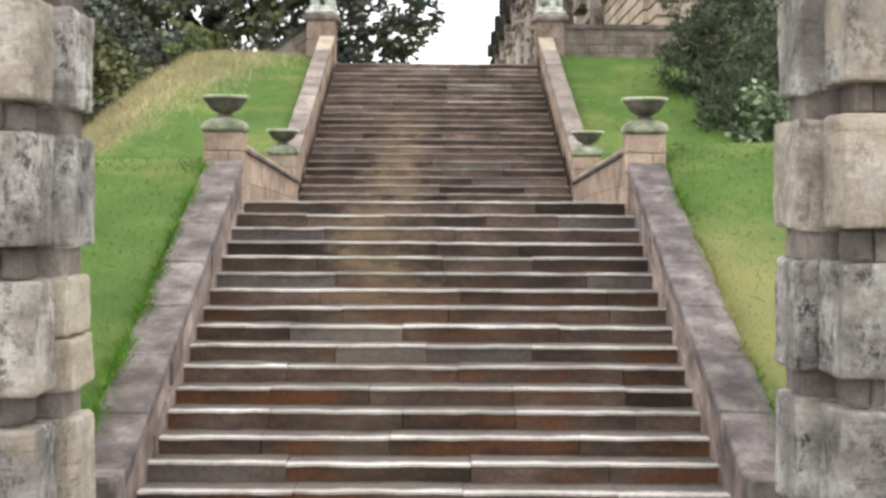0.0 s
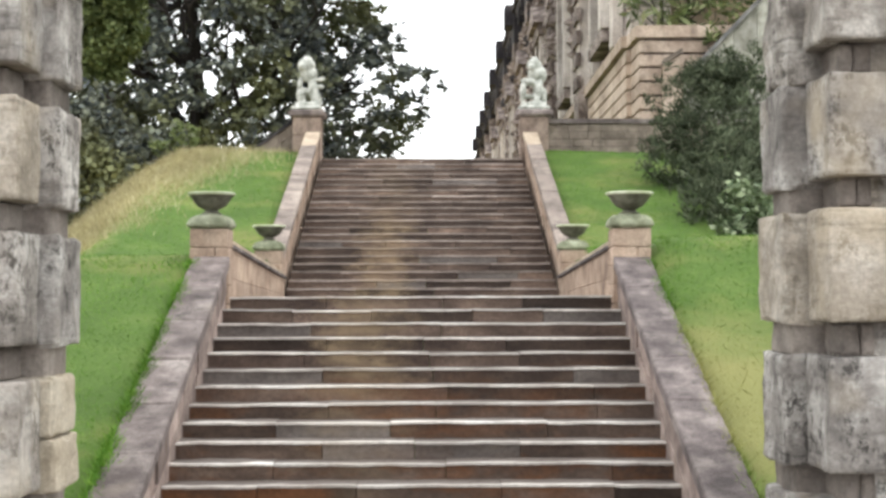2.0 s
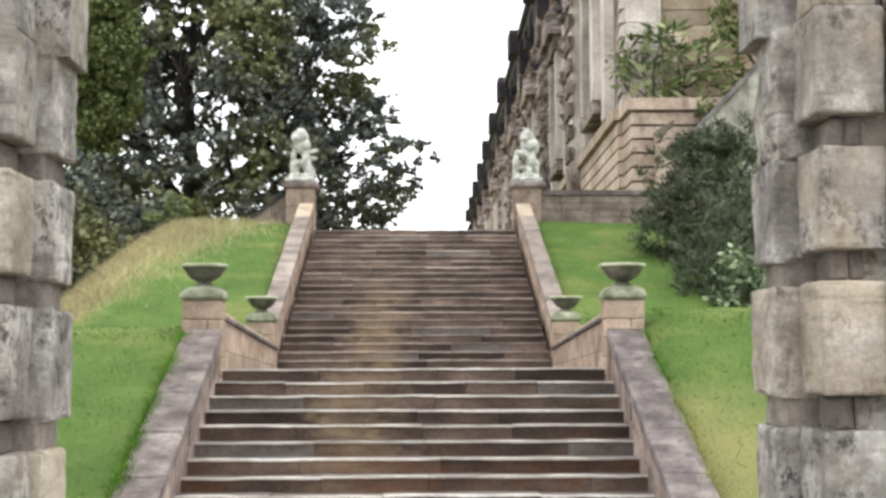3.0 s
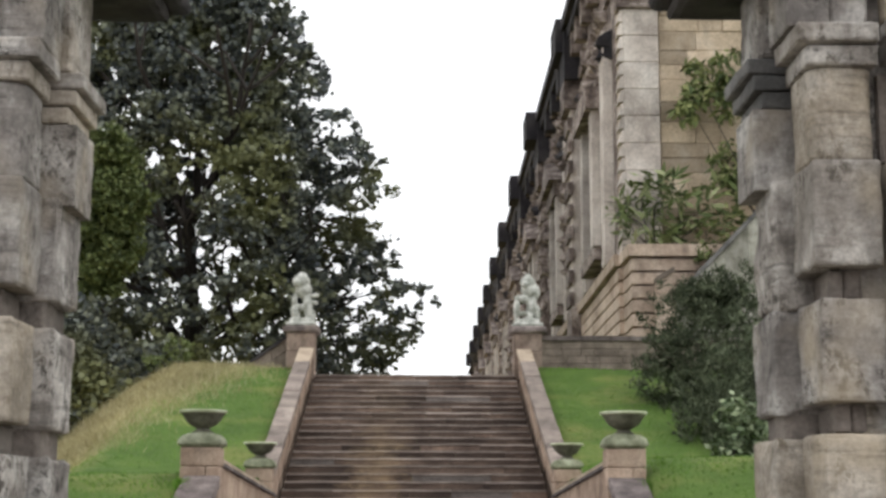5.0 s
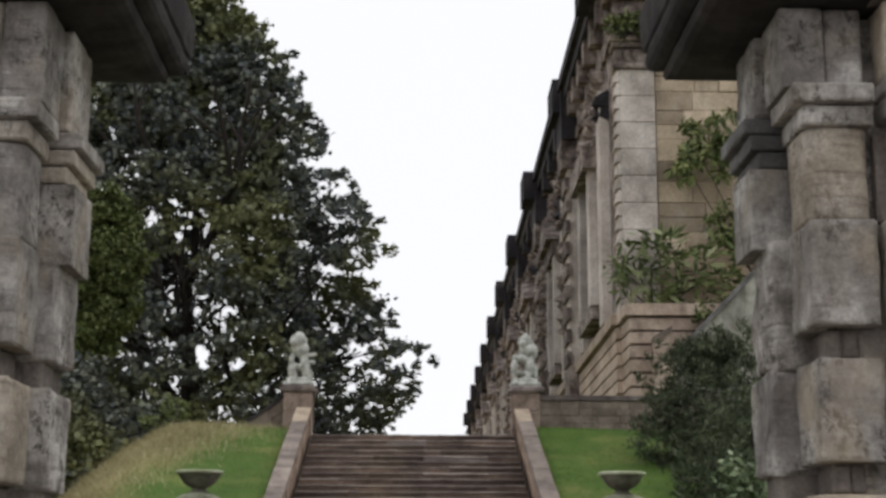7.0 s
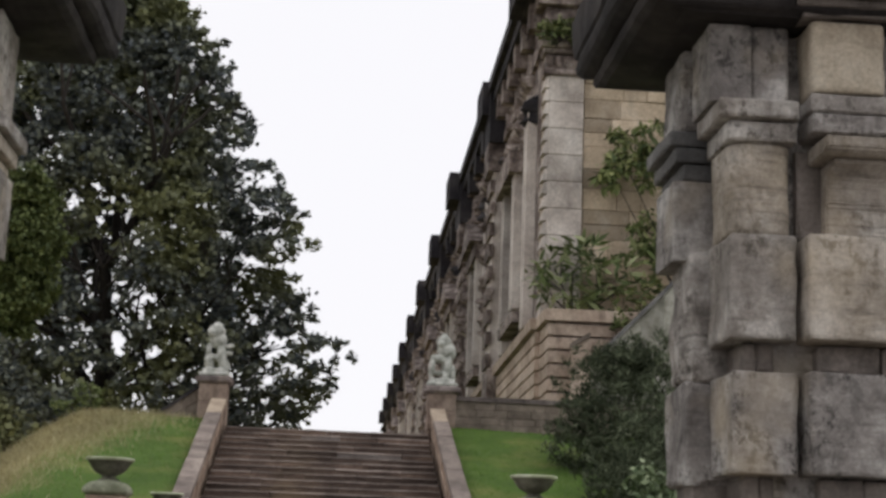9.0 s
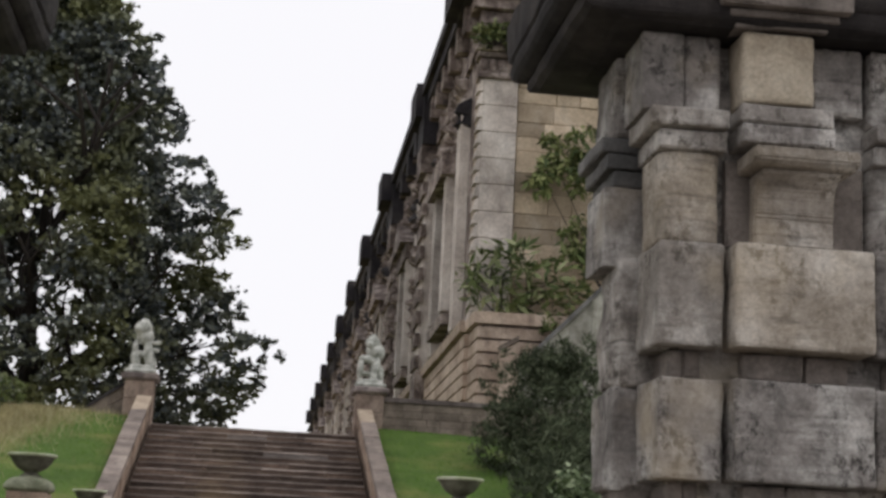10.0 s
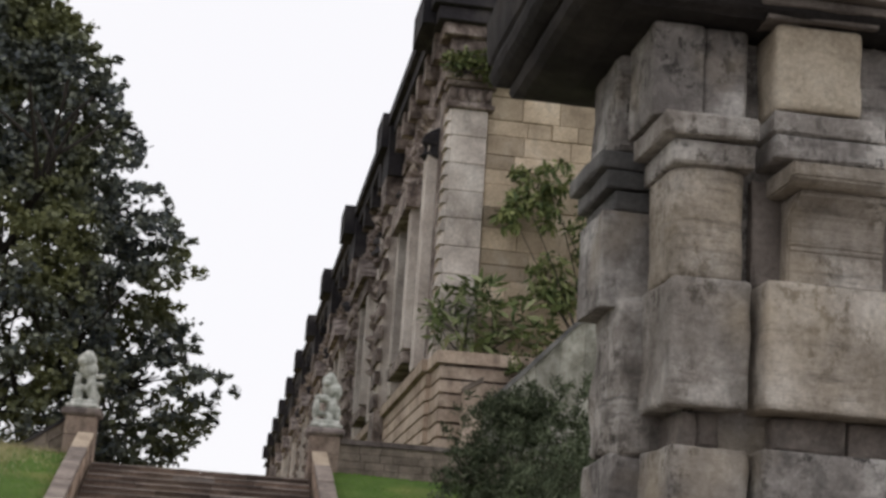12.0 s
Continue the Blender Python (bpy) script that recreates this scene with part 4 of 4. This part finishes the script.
# corner pilaster with toothed quoins, capital and entablature
z = 6.3
k = 0
while z < 12.5:
    part("pilaster_stone", boxed(5.17, 6.06, B_END - 0.22, B_END + 0.08, z + 0.005, z + 0.69, 0.015), M_PIL, mansion)
    for q in range(2):
        part("quoin_tooth", extrude_poly([(5.03, z + q * 0.345 + 0.02), (5.168, z + q * 0.345 + 0.02), (5.168, z + q * 0.345 + 0.32), (5.10, z + q * 0.345 + 0.32)], "y", B_END - 0.2, B_END + 0.3), M_PIL, mansion)
    z += 0.695
for n, (za, zb, o) in enumerate(((12.55, 12.68, 0.10), (12.68, 13.1, 0.03), (13.1, 13.25, 0.12), (13.25, 13.4, 0.2))):
    part("capital", boxed(5.1 - o, 6.1 + o, B_END - 0.24 - o, B_END + 0.3, za + 0.003, zb - 0.003, 0.02), M_FACADE, mansion)
for n in range(5):
    b = bmesh.new()
    blob(b, (5.16 + n * 0.22, B_END - 0.3, 12.9), (0.09, 0.06, 0.16), (0, 0, 0), 9)
    part("capital_leaf", b, M_FACADE, mansion)
for n, (za, zb, o) in enumerate(((13.4, 13.75, 0.10), (13.75, 14.4, 0.05), (14.4, 14.7, 0.28), (14.7, 15.05, 0.46), (15.05, 15.4, 0.62))):
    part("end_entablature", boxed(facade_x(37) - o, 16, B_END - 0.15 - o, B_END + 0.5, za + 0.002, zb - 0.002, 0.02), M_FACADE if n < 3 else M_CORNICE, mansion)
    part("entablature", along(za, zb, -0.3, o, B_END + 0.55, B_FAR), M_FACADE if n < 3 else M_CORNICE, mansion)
# channelled basement courses
for c in range(10):
    za = 2.95 + c * 0.335
    o, ledge = (0.10, 0.0) if c < 9 else (0.22, 0.1)
    part("basement_course", wear(boxed(5.1 - ledge, 15.9, 35.5 - ledge, B_END - 0.05, za + 0.05, za + 0.325), 0.02, 1.5, 6), M_BASE, mansion)
    part("basement_course", wear(along(za + 0.05, za + 0.325, -0.3, o, 36.95, 64.0), 0.02, 1.5, 6), M_BASE, mansion)
part("basement_core", boxed(5.25, 15.8, 35.65, 37.2, 2.4, 6.28), M_FACADE, mansion)


# bays: each with a banded pilaster, a block standing out of the cornice and a pedimented window
def bay(y, detail):
    w = 1.1
    part("pilaster", along(6.2, 12.5, 0.0, 0.34, y - w / 2, y + w / 2), M_PIL if detail % 2 == 0 else M_FACADE, mansion)
    for q in range(9 if detail < 5 else 0):
        za = 6.3 + q * 0.69
        part("pilaster_band", along(za, za + 0.4, 0.3, 0.44, y - w / 2 - 0.12, y + w / 2 + 0.12), M_FACADE, mansion)
    part("pedestal", along(2.6, 6.2, 0.0, 0.4, y - w / 2 - 0.2, y + w / 2 + 0.2), M_FACADE, mansion)
    part("capital", along(12.5, 13.4, 0.0, 0.55, y - w / 2 - 0.15, y + w / 2 + 0.15), M_FACADE, mansion)
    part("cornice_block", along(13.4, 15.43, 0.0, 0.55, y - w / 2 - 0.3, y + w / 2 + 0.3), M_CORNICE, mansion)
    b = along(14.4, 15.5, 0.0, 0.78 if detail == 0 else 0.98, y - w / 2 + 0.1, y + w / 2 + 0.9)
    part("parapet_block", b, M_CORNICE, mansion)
    m = y + 5.6
    if m + 3 > B_FAR:
        return
    win = part("window", along(6.6, 11.4, 0.0, 0.12, m - 1.5, m + 1.5), M_FACADE, mansion)
    part("opening", along(7.2, 10.6, 0.05, 0.135, m - 0.95, m + 0.95), M_OPENING_SHADE, win, "flat dark plate standing for the shaded window opening")
    part("jamb", along(7.0, 10.7, 0.1, 0.42, m - 1.5, m - 1.0), M_PIL, win)
    part("jamb", along(7.0, 10.7, 0.1, 0.42, m + 1.0, m + 1.5), M_PIL, win)
    part("sill", along(6.6, 6.9, 0.1, 0.42, m - 1.7, m + 1.7), M_FACADE, win)
    part("lintel", along(10.7, 11.2, 0.1, 0.5, m - 1.7, m + 1.7), M_FACADE, win)
    bm = bmesh.new()
    tri = [(m - 1.9, 11.2), (m + 1.9, 11.2), (m, 12.2)]
    lo = [bm.verts.new((facade_x(a), a, zz)) for a, zz in tri]
    hi = [bm.verts.new((facade_x(a) - 0.7, a, zz)) for a, zz in tri]
    for i in range(3):
        bm.faces.new((lo[i], lo[(i + 1) % 3], hi[(i + 1) % 3], hi[i]))
    bm.faces.new(lo)
    bm.faces.new(hi)
    bmesh.ops.recalc_face_normals(bm, faces=bm.faces[:])
    part("pediment", bm, M_FACADE, win)
    # niche column strips beside the window
    for dy in (-2.6, 2.6):
        part("half_column", along(6.3, 12.5, 0.0, 0.26, m + dy - 0.35, m + dy + 0.35), M_PIL, mansion)
    for dy in (-2.6, 0, 2.6):
        part("modillion", along(14.0, 14.7, 0.0, 0.45, m + dy - 0.3, m + dy + 0.3), M_CORNICE, mansion)


def carving(y0, y1, za, zb, out, depth, seed, mat):
    """A weathered carved panel: foliage and strapwork as an uneven relief on the facade."""
    bm = bmesh.new()
    ny, nz = max(4, int((y1 - y0) / 0.13)), max(4, int((zb - za) / 0.1))
    grid = []
    for j in range(nz + 1):
        row = []
        for i in range(ny + 1):
            y, z = y0 + (y1 - y0) * i / ny, za + (zb - za) * j / nz
            rim = i in (0, ny) or j in (0, nz)
            h = 0.0 if rim else depth * max(0.0, 0.45 + 1.1 * noise.noise((y * 1.7 + seed, z * 2.6, seed)) + 0.6 * noise.noise((y * 4.5, z * 5.5 + seed, seed)))
            row.append(bm.verts.new((facade_x(y) - (0.0 if rim else out) - h, y, z)))
        grid.append(row)
    for j in range(nz):
        for i in range(ny):
            bm.faces.new((grid[j][i], grid[j][i + 1], grid[j + 1][i + 1], grid[j + 1][i]))
    bmesh.ops.recalc_face_normals(bm, faces=bm.faces[:])
    return part("carving", bm, mat, mansion)


for i in range(10):
    bay(46.9 + 11.4 * i, i)
# first bay, by the corner
part("half_column", along(6.3, 12.5, 0.0, 0.26, 38.4, 39.1), M_PIL, mansion)
part("half_column", along(6.3, 12.5, 0.0, 0.26, 43.4, 44.1), M_PIL, mansion)
w0 = part("window", along(6.6, 11.4, 0.0, 0.12, 39.8, 42.8), M_FACADE, mansion)
part("opening", along(7.2, 10.6, 0.05, 0.135, 40.3, 42.3), M_OPENING_SHADE, w0, "flat dark plate standing for the shaded window opening")
part("jamb", along(7.0, 10.7, 0.1, 0.42, 39.7, 40.3), M_PIL, w0)
part("jamb", along(7.0, 10.7, 0.1, 0.42, 42.3, 42.8), M_PIL, w0)
part("sill", along(6.6, 6.9, 0.1, 0.42, 39.5, 43.0), M_FACADE, w0)
part("lintel", along(10.7, 11.3, 0.1, 0.6, 39.5, 43.0), M_FACADE, w0)

for y in (38.75, 43.75):
    carving(y - 0.5, y + 0.5, 11.7, 12.55, 0.12, 0.4, y, M_CORNICE)
carving(39.3, 43.2, 11.4, 12.5, 0.05, 0.45, 3.0, M_FACADE)
carving(39.2, 43.3, 12.6, 13.4, 0.05, 0.3, 4.0, M_FACADE)
for i in range(5):
    m = 52.5 + 11.4 * i
    carving(m - 4.8, m - 3.1, 7.4, 11.8, 0.03, 0.42, 7.0 + i, M_FACADE)
    carving(m + 3.1, m + 4.6, 7.4, 11.8, 0.03, 0.42, 17.0 + i, M_FACADE)
    carving(m - 4.7, m + 4.7, 12.55, 13.4, 0.03, 0.4, 27.0 + i, M_FACADE)
    for dy in (-2.6, 2.6):
        carving(m + dy - 0.5, m + dy + 0.5, 11.7, 12.55, 0.2, 0.35, 37.0 + i + dy, M_CORNICE)
# block standing out of the cornice at the corner, and brackets under it
part("parapet_block", along(14.75, 15.6, 0.0, 0.8, 36.9, 38.9), M_CORNICE, mansion)
for y in (37.6, 39.2, 40.8, 42.4, 44.0, 45.4):
    part("modillion", along(14.0, 14.7, 0.0, 0.4, y - 0.22, y + 0.22), M_FACADE, mansion)

# raking parapets of the outer stair beside the mansion
for n, (xa, xb, za, zb, y) in enumerate(((5.6, 6.02, 5.45, 5.7, 35.0), (6.05, 8.8, 5.05, 7.9, 34.7))):
    w = thing("raking_parapet", "brown stone raking parapet with dark coping by the mansion", "wall", "raking parapets", kind="structure")
    stones = max(1, round((xb - xa) / 0.6))
    slope = (zb - za) / (xb - xa)
    for q in range(stones):
        a, b = xa + (xb - xa) * q / stones + 0.004, xa + (xb - xa) * (q + 1) / stones - 0.004
        ha, hb = za + (a - xa) * slope - 0.13, za + (b - xa) * slope - 0.13
        for r in range(5):
            lo_a, lo_b = 2.5 + (ha - 2.5) * r / 5, 2.5 + (hb - 2.5) * r / 5
            hi_a, hi_b = 2.5 + (ha - 2.5) * (r + 1) / 5 - 0.01, 2.5 + (hb - 2.5) * (r + 1) / 5 - 0.01
            part("wall_stone", extrude_poly([(a, lo_a), (b, lo_b), (b, hi_b), (a, hi_a)], "y", y, y + 0.3), M_BASE if n == 0 else M_MOSS, w)
        part("coping", extrude_poly([(a - 0.002, ha), (b + 0.002, hb), (b + 0.002, hb + 0.12), (a - 0.002, ha + 0.12)], "y", y - 0.08, y + 0.38), M_TERR if n == 0 else M_SLATE, w)


# ---- trees and shrubs ----
def tube(bm, a, b, r0, r1, n=7):
    d = (b - a)
    q = d.to_track_quat("Z", "Y")
    ra = [bm.verts.new(a + q @ Vector((r0 * math.cos(2 * math.pi * i / n), r0 * math.sin(2 * math.pi * i / n), 0))) for i in range(n)]
    rb = [bm.verts.new(b + q @ Vector((r1 * math.cos(2 * math.pi * i / n), r1 * math.sin(2 * math.pi * i / n), 0))) for i in range(n)]
    for i in range(n):
        bm.faces.new((ra[i], ra[(i + 1) % n], rb[(i + 1) % n], rb[i])).smooth = True


def limb(bm, rng, a, d, length, r, depth, tips, up=0.1, wild=0.5):
    steps = 3
    p = a.copy()
    for s in range(steps):
        d = (d + Vector((rng.gauss(0, 0.12), rng.gauss(0, 0.12), rng.gauss(0, 0.08) + up * 0.3))).normalized()
        e = p + d * length / steps
        tube(bm, p, e, r * (1 - 0.25 * s / steps), r * (1 - 0.25 * (s + 1) / steps))
        p = e
    tips.append(p)
    if depth > 0:
        for k in range(rng.choice((2, 3, 3))):
            nd = (d + Vector((rng.gauss(0, wild), rng.gauss(0, wild), rng.gauss(0.05, wild * 0.7)))).normalized()
            limb(bm, rng, p, nd, length * rng.uniform(0.6, 0.85), r * 0.6, depth - 1, tips, up, wild)


def leaf_cloud(rng, clumps, per, size, flat=0.75, droop=0.0, aspect=0.45):
    """Pointed leaves round each clump's centre; clumps: (centre, radius)."""
    verts, faces = [], []
    for c, rad in clumps:
        for _ in range(per):
            while True:
                o = Vector((rng.uniform(-1, 1), rng.uniform(-1, 1), rng.uniform(-1, 1)))
                if o.length < 1:
                    break
            o = o * (0.45 + 0.55 * rng.random())
            p = c + Vector((o.x * rad, o.y * rad, o.z * rad * flat))
            s = size * rng.uniform(0.6, 1.35)
            d = Vector((rng.gauss(0, 1), rng.gauss(0, 1), rng.gauss(0, 0.6) - droop)).normalized()
            side = d.cross(Vector((rng.gauss(0, 1), rng.gauss(0, 1), rng.gauss(0, 1) + 0.8))).normalized()
            k = len(verts)
            verts += [tuple(p), tuple(p + d * s * 0.5 + side * s * aspect), tuple(p + d * s), tuple(p + d * s * 0.5 - side * s * aspect)]
            faces.append((k, k + 1, k + 2, k + 3))
    return verts, faces


def crown_part(name, parent, mat, verts, faces, label=""):
    me = bpy.data.meshes.new(name)
    me.from_pydata(verts, [], faces)
    me.materials.append(mat)
    ob = new(name, me)
    ob.parent = parent
    return tagged(ob, label)


def build_tree(label, at, outline, trunk_r, trunk_h, seed, mat, leaf, per, clump_n, clump_r, depth_ratio, holes):
    """Trunk and limbs, then clumps of leaves filling an uneven crown. outline: height over the base and half width, with the crown's middle."""
    t = thing("tree", label, "tree", "trees", at=at)
    rng = random.Random(seed)
    bm = bmesh.new()
    tips = []
    span = max(o[2] for o in outline)
    a = Vector((0, 0, -0.3))
    p = Vector((0.2, 0, trunk_h))
    tube(bm, a, p, trunk_r * 1.25, trunk_r * 0.85, 10)
    for k in range(8):
        ang = 2 * math.pi * k / 8 + rng.uniform(-0.3, 0.3)
        limb(bm, rng, p + Vector((0, 0, rng.uniform(-0.6, 0.4))), Vector((math.cos(ang), math.sin(ang), rng.uniform(0.35, 1.5))).normalized(), rng.uniform(0.27, 0.36) * span, trunk_r * 0.42, 3, tips, 0.25, 0.5)
    limb(bm, rng, p, Vector((0.0, 0, 1)), 0.55 * span, trunk_r * 0.7, 3, tips, 0.3, 0.4)
    part("trunk", bm, M_BARK, t, "dark branching trunk and limbs")
    clumps = []
    zs = [o[0] for o in outline]
    for n in range(clump_n):
        z = zs[0] + (zs[-1] - zs[0]) * ((n + rng.random()) / clump_n)
        mid = lerp_profile(z, [(o[0], o[1]) for o in outline])
        half = lerp_profile(z, [(o[0], o[2]) for o in outline])
        size = clump_r * rng.uniform(0.7, 1.3)
        ang, rr = n * 2.39996 + rng.uniform(-0.25, 0.25), (((n * 0.618) % 1.0) * 0.8 + 0.2 * rng.random()) ** 0.25
        reach = max(0.1, half - size * 0.55) * rr
        c = Vector((mid + reach * math.cos(ang), reach * depth_ratio * math.sin(ang), z))
        # a bough's leaves sit on the upper and outer side of its mass
        for _ in range(int(18 * size * size / (clump_r * clump_r)) + 5):
            o = Vector((rng.gauss(0, 1), rng.gauss(0, 1), rng.gauss(0.35, 1))).normalized() * rng.uniform(0.55, 1.0)
            clumps.append((c + Vector((o.x * size * 1.15, o.y * size * 1.15, o.z * size * 0.72)), holes * rng.uniform(0.7, 1.3)))
    v, f = leaf_cloud(rng, clumps, per, leaf)
    crown_part("crown", t, mat, v, f)
    return t


# great tree beyond the bank: (height over base, middle, half width)
build_tree("large dark green broadleaved tree with gaps of sky in its crown", (-8.3, 55.0, 1.9),
           ((0.2, -1.0, 5.2), (2.0, 0.2, 6.8), (3.6, 0.2, 7.6), (5.4, 0.2, 8.5), (7.3, 0.0, 7.6), (9.5, -0.1, 7.4), (12.0, -0.2, 6.2), (14.5, -0.4, 4.9), (16.6, -0.4, 3.9), (18.0, -0.2, 2.8), (18.9, -0.2, 1.5)),
           0.42, 3.6, 8, M_LEAF, 0.205, 26, 260, 1.2, 0.75, 0.345)
# paler tree close behind the gate pier
build_tree("yellow-green young tree beside the bank", (-8.35, 40.0, 0.6),
           ((5.0, -0.3, 0.5), (6.2, 0.0, 0.85), (7.6, 0.15, 0.95), (8.6, 0.15, 0.75), (9.2, 0.0, 0.4)),
           0.14, 3.4, 9, M_LEAF_PALE, 0.115, 44, 44, 0.62, 0.9, 0.22)


def build_bush(name, label, at, lumps, mat, leaf, per, n, clump, seed, droop=0.0, aspect=0.45, stray=0.0):
    b = thing(name, label, "bush", "shrubs on the bank", at=at)
    rng = random.Random(seed)
    bm = bmesh.new()
    for c, r in lumps:
        for k in range(1):
            p = Vector((rng.uniform(-0.15, 0.15), rng.uniform(-0.15, 0.15), -0.2))
            q = Vector(c) + Vector((rng.gauss(0, r[0] * 0.25), rng.gauss(0, r[1] * 0.25), rng.gauss(0, r[2] * 0.2)))
            m = (p + q) / 2 + Vector((rng.gauss(0, 0.15), rng.gauss(0, 0.15), 0.2))
            tube(bm, p, m, 0.022, 0.016, 6)
            tube(bm, m, q, 0.016, 0.006, 6)
    part("stem", bm, M_BARK, b)
    clumps = []
    for c, r in lumps:
        for _ in range(n):
            o = Vector((rng.gauss(0, 1), rng.gauss(0, 1), rng.gauss(0, 1))).normalized() * rng.random() ** 0.4
            size = clump * rng.uniform(0.6, 1.3)
            if rng.random() < stray:
                # single sprays that stand out of the mass
                o, size = o.normalized() * rng.uniform(1.0, 1.3), clump * rng.uniform(0.4, 0.7)
            clumps.append((Vector((c[0] + o.x * r[0], c[1] + o.y * r[1], c[2] + o.z * r[2])), size))
    v, f = leaf_cloud(rng, clumps, per, leaf, 0.8, droop, aspect)
    crown_part("leaves", b, mat, v, f)
    return b


build_bush("bush", "dense dark green rounded bush on the grass bank", (6.0, 29.4, 1.9),
           (((-0.35, 0.4, 1.7), (1.05, 0.8, 0.95)), ((0.3, 0, 0.9), (1.3, 0.9, 1.1)), ((-0.95, 0.2, 0.7), (0.7, 0.7, 0.9)), ((1.1, 0.3, 2.1), (1.0, 0.8, 0.95)), ((0.2, -1.2, 0.0), (1.0, 0.8, 0.7)), ((0.7, -1.0, 0.8), (0.9, 0.8, 0.9)), ((-0.6, -2.6, -0.35), (0.75, 0.7, 0.6)), ((-0.2, -1.9, 0.3), (0.9, 0.7, 0.8)), ((-0.1, 0.6, 2.3), (0.7, 0.6, 0.5))), M_BUSH, 0.16, 30, 125, 0.27, 15, -0.9, 0.085, 0.22)
build_bush("shrub", "lighter green leafy shrub in front of the dark bush", (5.35, 25.6, 0.75),
           (((0.0, 0, 0.35), (0.36, 0.35, 0.4)), ((0.12, 0.1, 0.85), (0.32, 0.3, 0.35)), ((0.45, 0.2, 0.6), (0.3, 0.3, 0.5))), M_LIGHT_SHRUB, 0.15, 12, 30, 0.2, 16, 0.2, 0.26)
build_bush("shrub", "leafy sapling rooted on the mansion's basement ledge", (5.9, 36.2, 6.3),
           (((-0.5, 0, 1.45), (0.4, 0.4, 0.5)), ((0.15, 0, 1.75), (0.22, 0.3, 0.25)), ((-0.95, 0, 1.0), (0.25, 0.3, 0.3)), ((-0.65, 0, 0.6), (0.4, 0.4, 0.45)), ((0.0, 0, 0.8), (0.5, 0.4, 0.5)), ((0.35, 0, 1.2), (0.3, 0.3, 0.3)), ((0.3, 0, 0.3), (0.5, 0.4, 0.35)), ((-0.3, 0, 0.15), (0.5, 0.4, 0.2)), ((0.85, -0.1, 0.9), (0.45, 0.4, 0.5)), ((1.35, -0.1, 1.3), (0.5, 0.4, 0.4)), ((1.3, -0.1, 0.6), (0.4, 0.3, 0.4))), M_SAPLING, 0.38, 5, 10, 0.32, 17, -0.1, 0.13)
build_bush("shrub", "leafy shrub growing over the raking parapet", (7.0, 35.6, 5.3),
           (((0.1, 0, 0.9), (0.5, 0.4, 0.4)), ((-0.2, 0, 0.75), (0.35, 0.3, 0.3)), ((0.55, 0, 1.35), (0.45, 0.4, 0.5)), ((0.9, 0, 1.2), (0.45, 0.4, 0.5)), ((0.3, 0, 0.3), (0.4, 0.4, 0.35))), M_SHRUB, 0.24, 9, 14, 0.26, 27, 0.0, 0.17)
build_bush("shrub", "tall shrub with drooping leaf sprays", (8.9, 36.2, 6.3),
           (((-1.2, 0, 4.6), (0.75, 0.4, 0.55)), ((-2.0, 0, 4.2), (0.45, 0.3, 0.6)), ((-2.25, 0, 3.7), (0.2, 0.3, 0.5)), ((-1.35, 0, 3.9), (0.25, 0.3, 0.55)), ((-1.35, 0, 2.2), (0.45, 0.4, 0.6)), ((-0.9, 0, 1.7), (0.3, 0.4, 0.5)), ((-0.3, 0, 3.2), (0.6, 0.4, 1.2))), M_SHRUB, 0.28, 14, 16, 0.27, 18, 0.9, 0.16)
build_bush("undergrowth", "dark leafy undergrowth below the large tree", (-8.0, 47.0, 1.3),
           (((-4.0, 0, 1.5), (2.0, 1.5, 1.6)), ((-1.5, 0, 1.3), (1.8, 1.5, 1.5)), ((0.8, 0, 1.2), (1.8, 1.5, 1.3)), ((2.8, 0, 1.1), (1.6, 1.2, 1.2)), ((-0.5, 1.5, 3.0), (2.5, 1.2, 1.3)), ((-3.2, 1.5, 3.6), (1.8, 1.2, 1.5))), M_LEAF, 0.24, 26, 60, 0.5, 28)
build_bush("undergrowth", "dark leafy thicket at the foot of the bank", (-8.4, 39.2, 0.4),
           (((-0.9, 0, 2.0), (1.1, 0.9, 1.3)), ((0.3, 0, 2.6), (1.0, 0.9, 1.3)), ((-0.3, 0, 4.0), (1.1, 0.9, 1.2)), ((-1.6, 0, 3.4), (0.9, 0.9, 1.3))), M_LEAF, 0.17, 22, 70, 0.36, 29)
# weeds growing on the mansion's cornice
build_bush("weeds", "green weeds rooted in the mansion's capital", (5.2, 36.35, 13.4),
           (((0.0, 0, 0.25), (0.4, 0.2, 0.3)), ((0.55, 0, 0.3), (0.45, 0.25, 0.4)), ((0.95, 0, 0.05), (0.3, 0.2, 0.3))), M_SHRUB, 0.15, 22, 20, 0.2, 19, 0.4, 0.28)
build_bush("weeds", "tall yellowish weeds in the dry grass", (-5.3, 33.0, 3.0),
           (((0.0, 0, 0.45), (0.22, 0.2, 0.4)), ((0.35, 0, 0.4), (0.1, 0.1, 0.35)), ((-0.3, 0, 0.2), (0.3, 0.2, 0.2))), M_LEAF_PALE, 0.09, 18, 14, 0.12, 20, -0.3, 0.25)
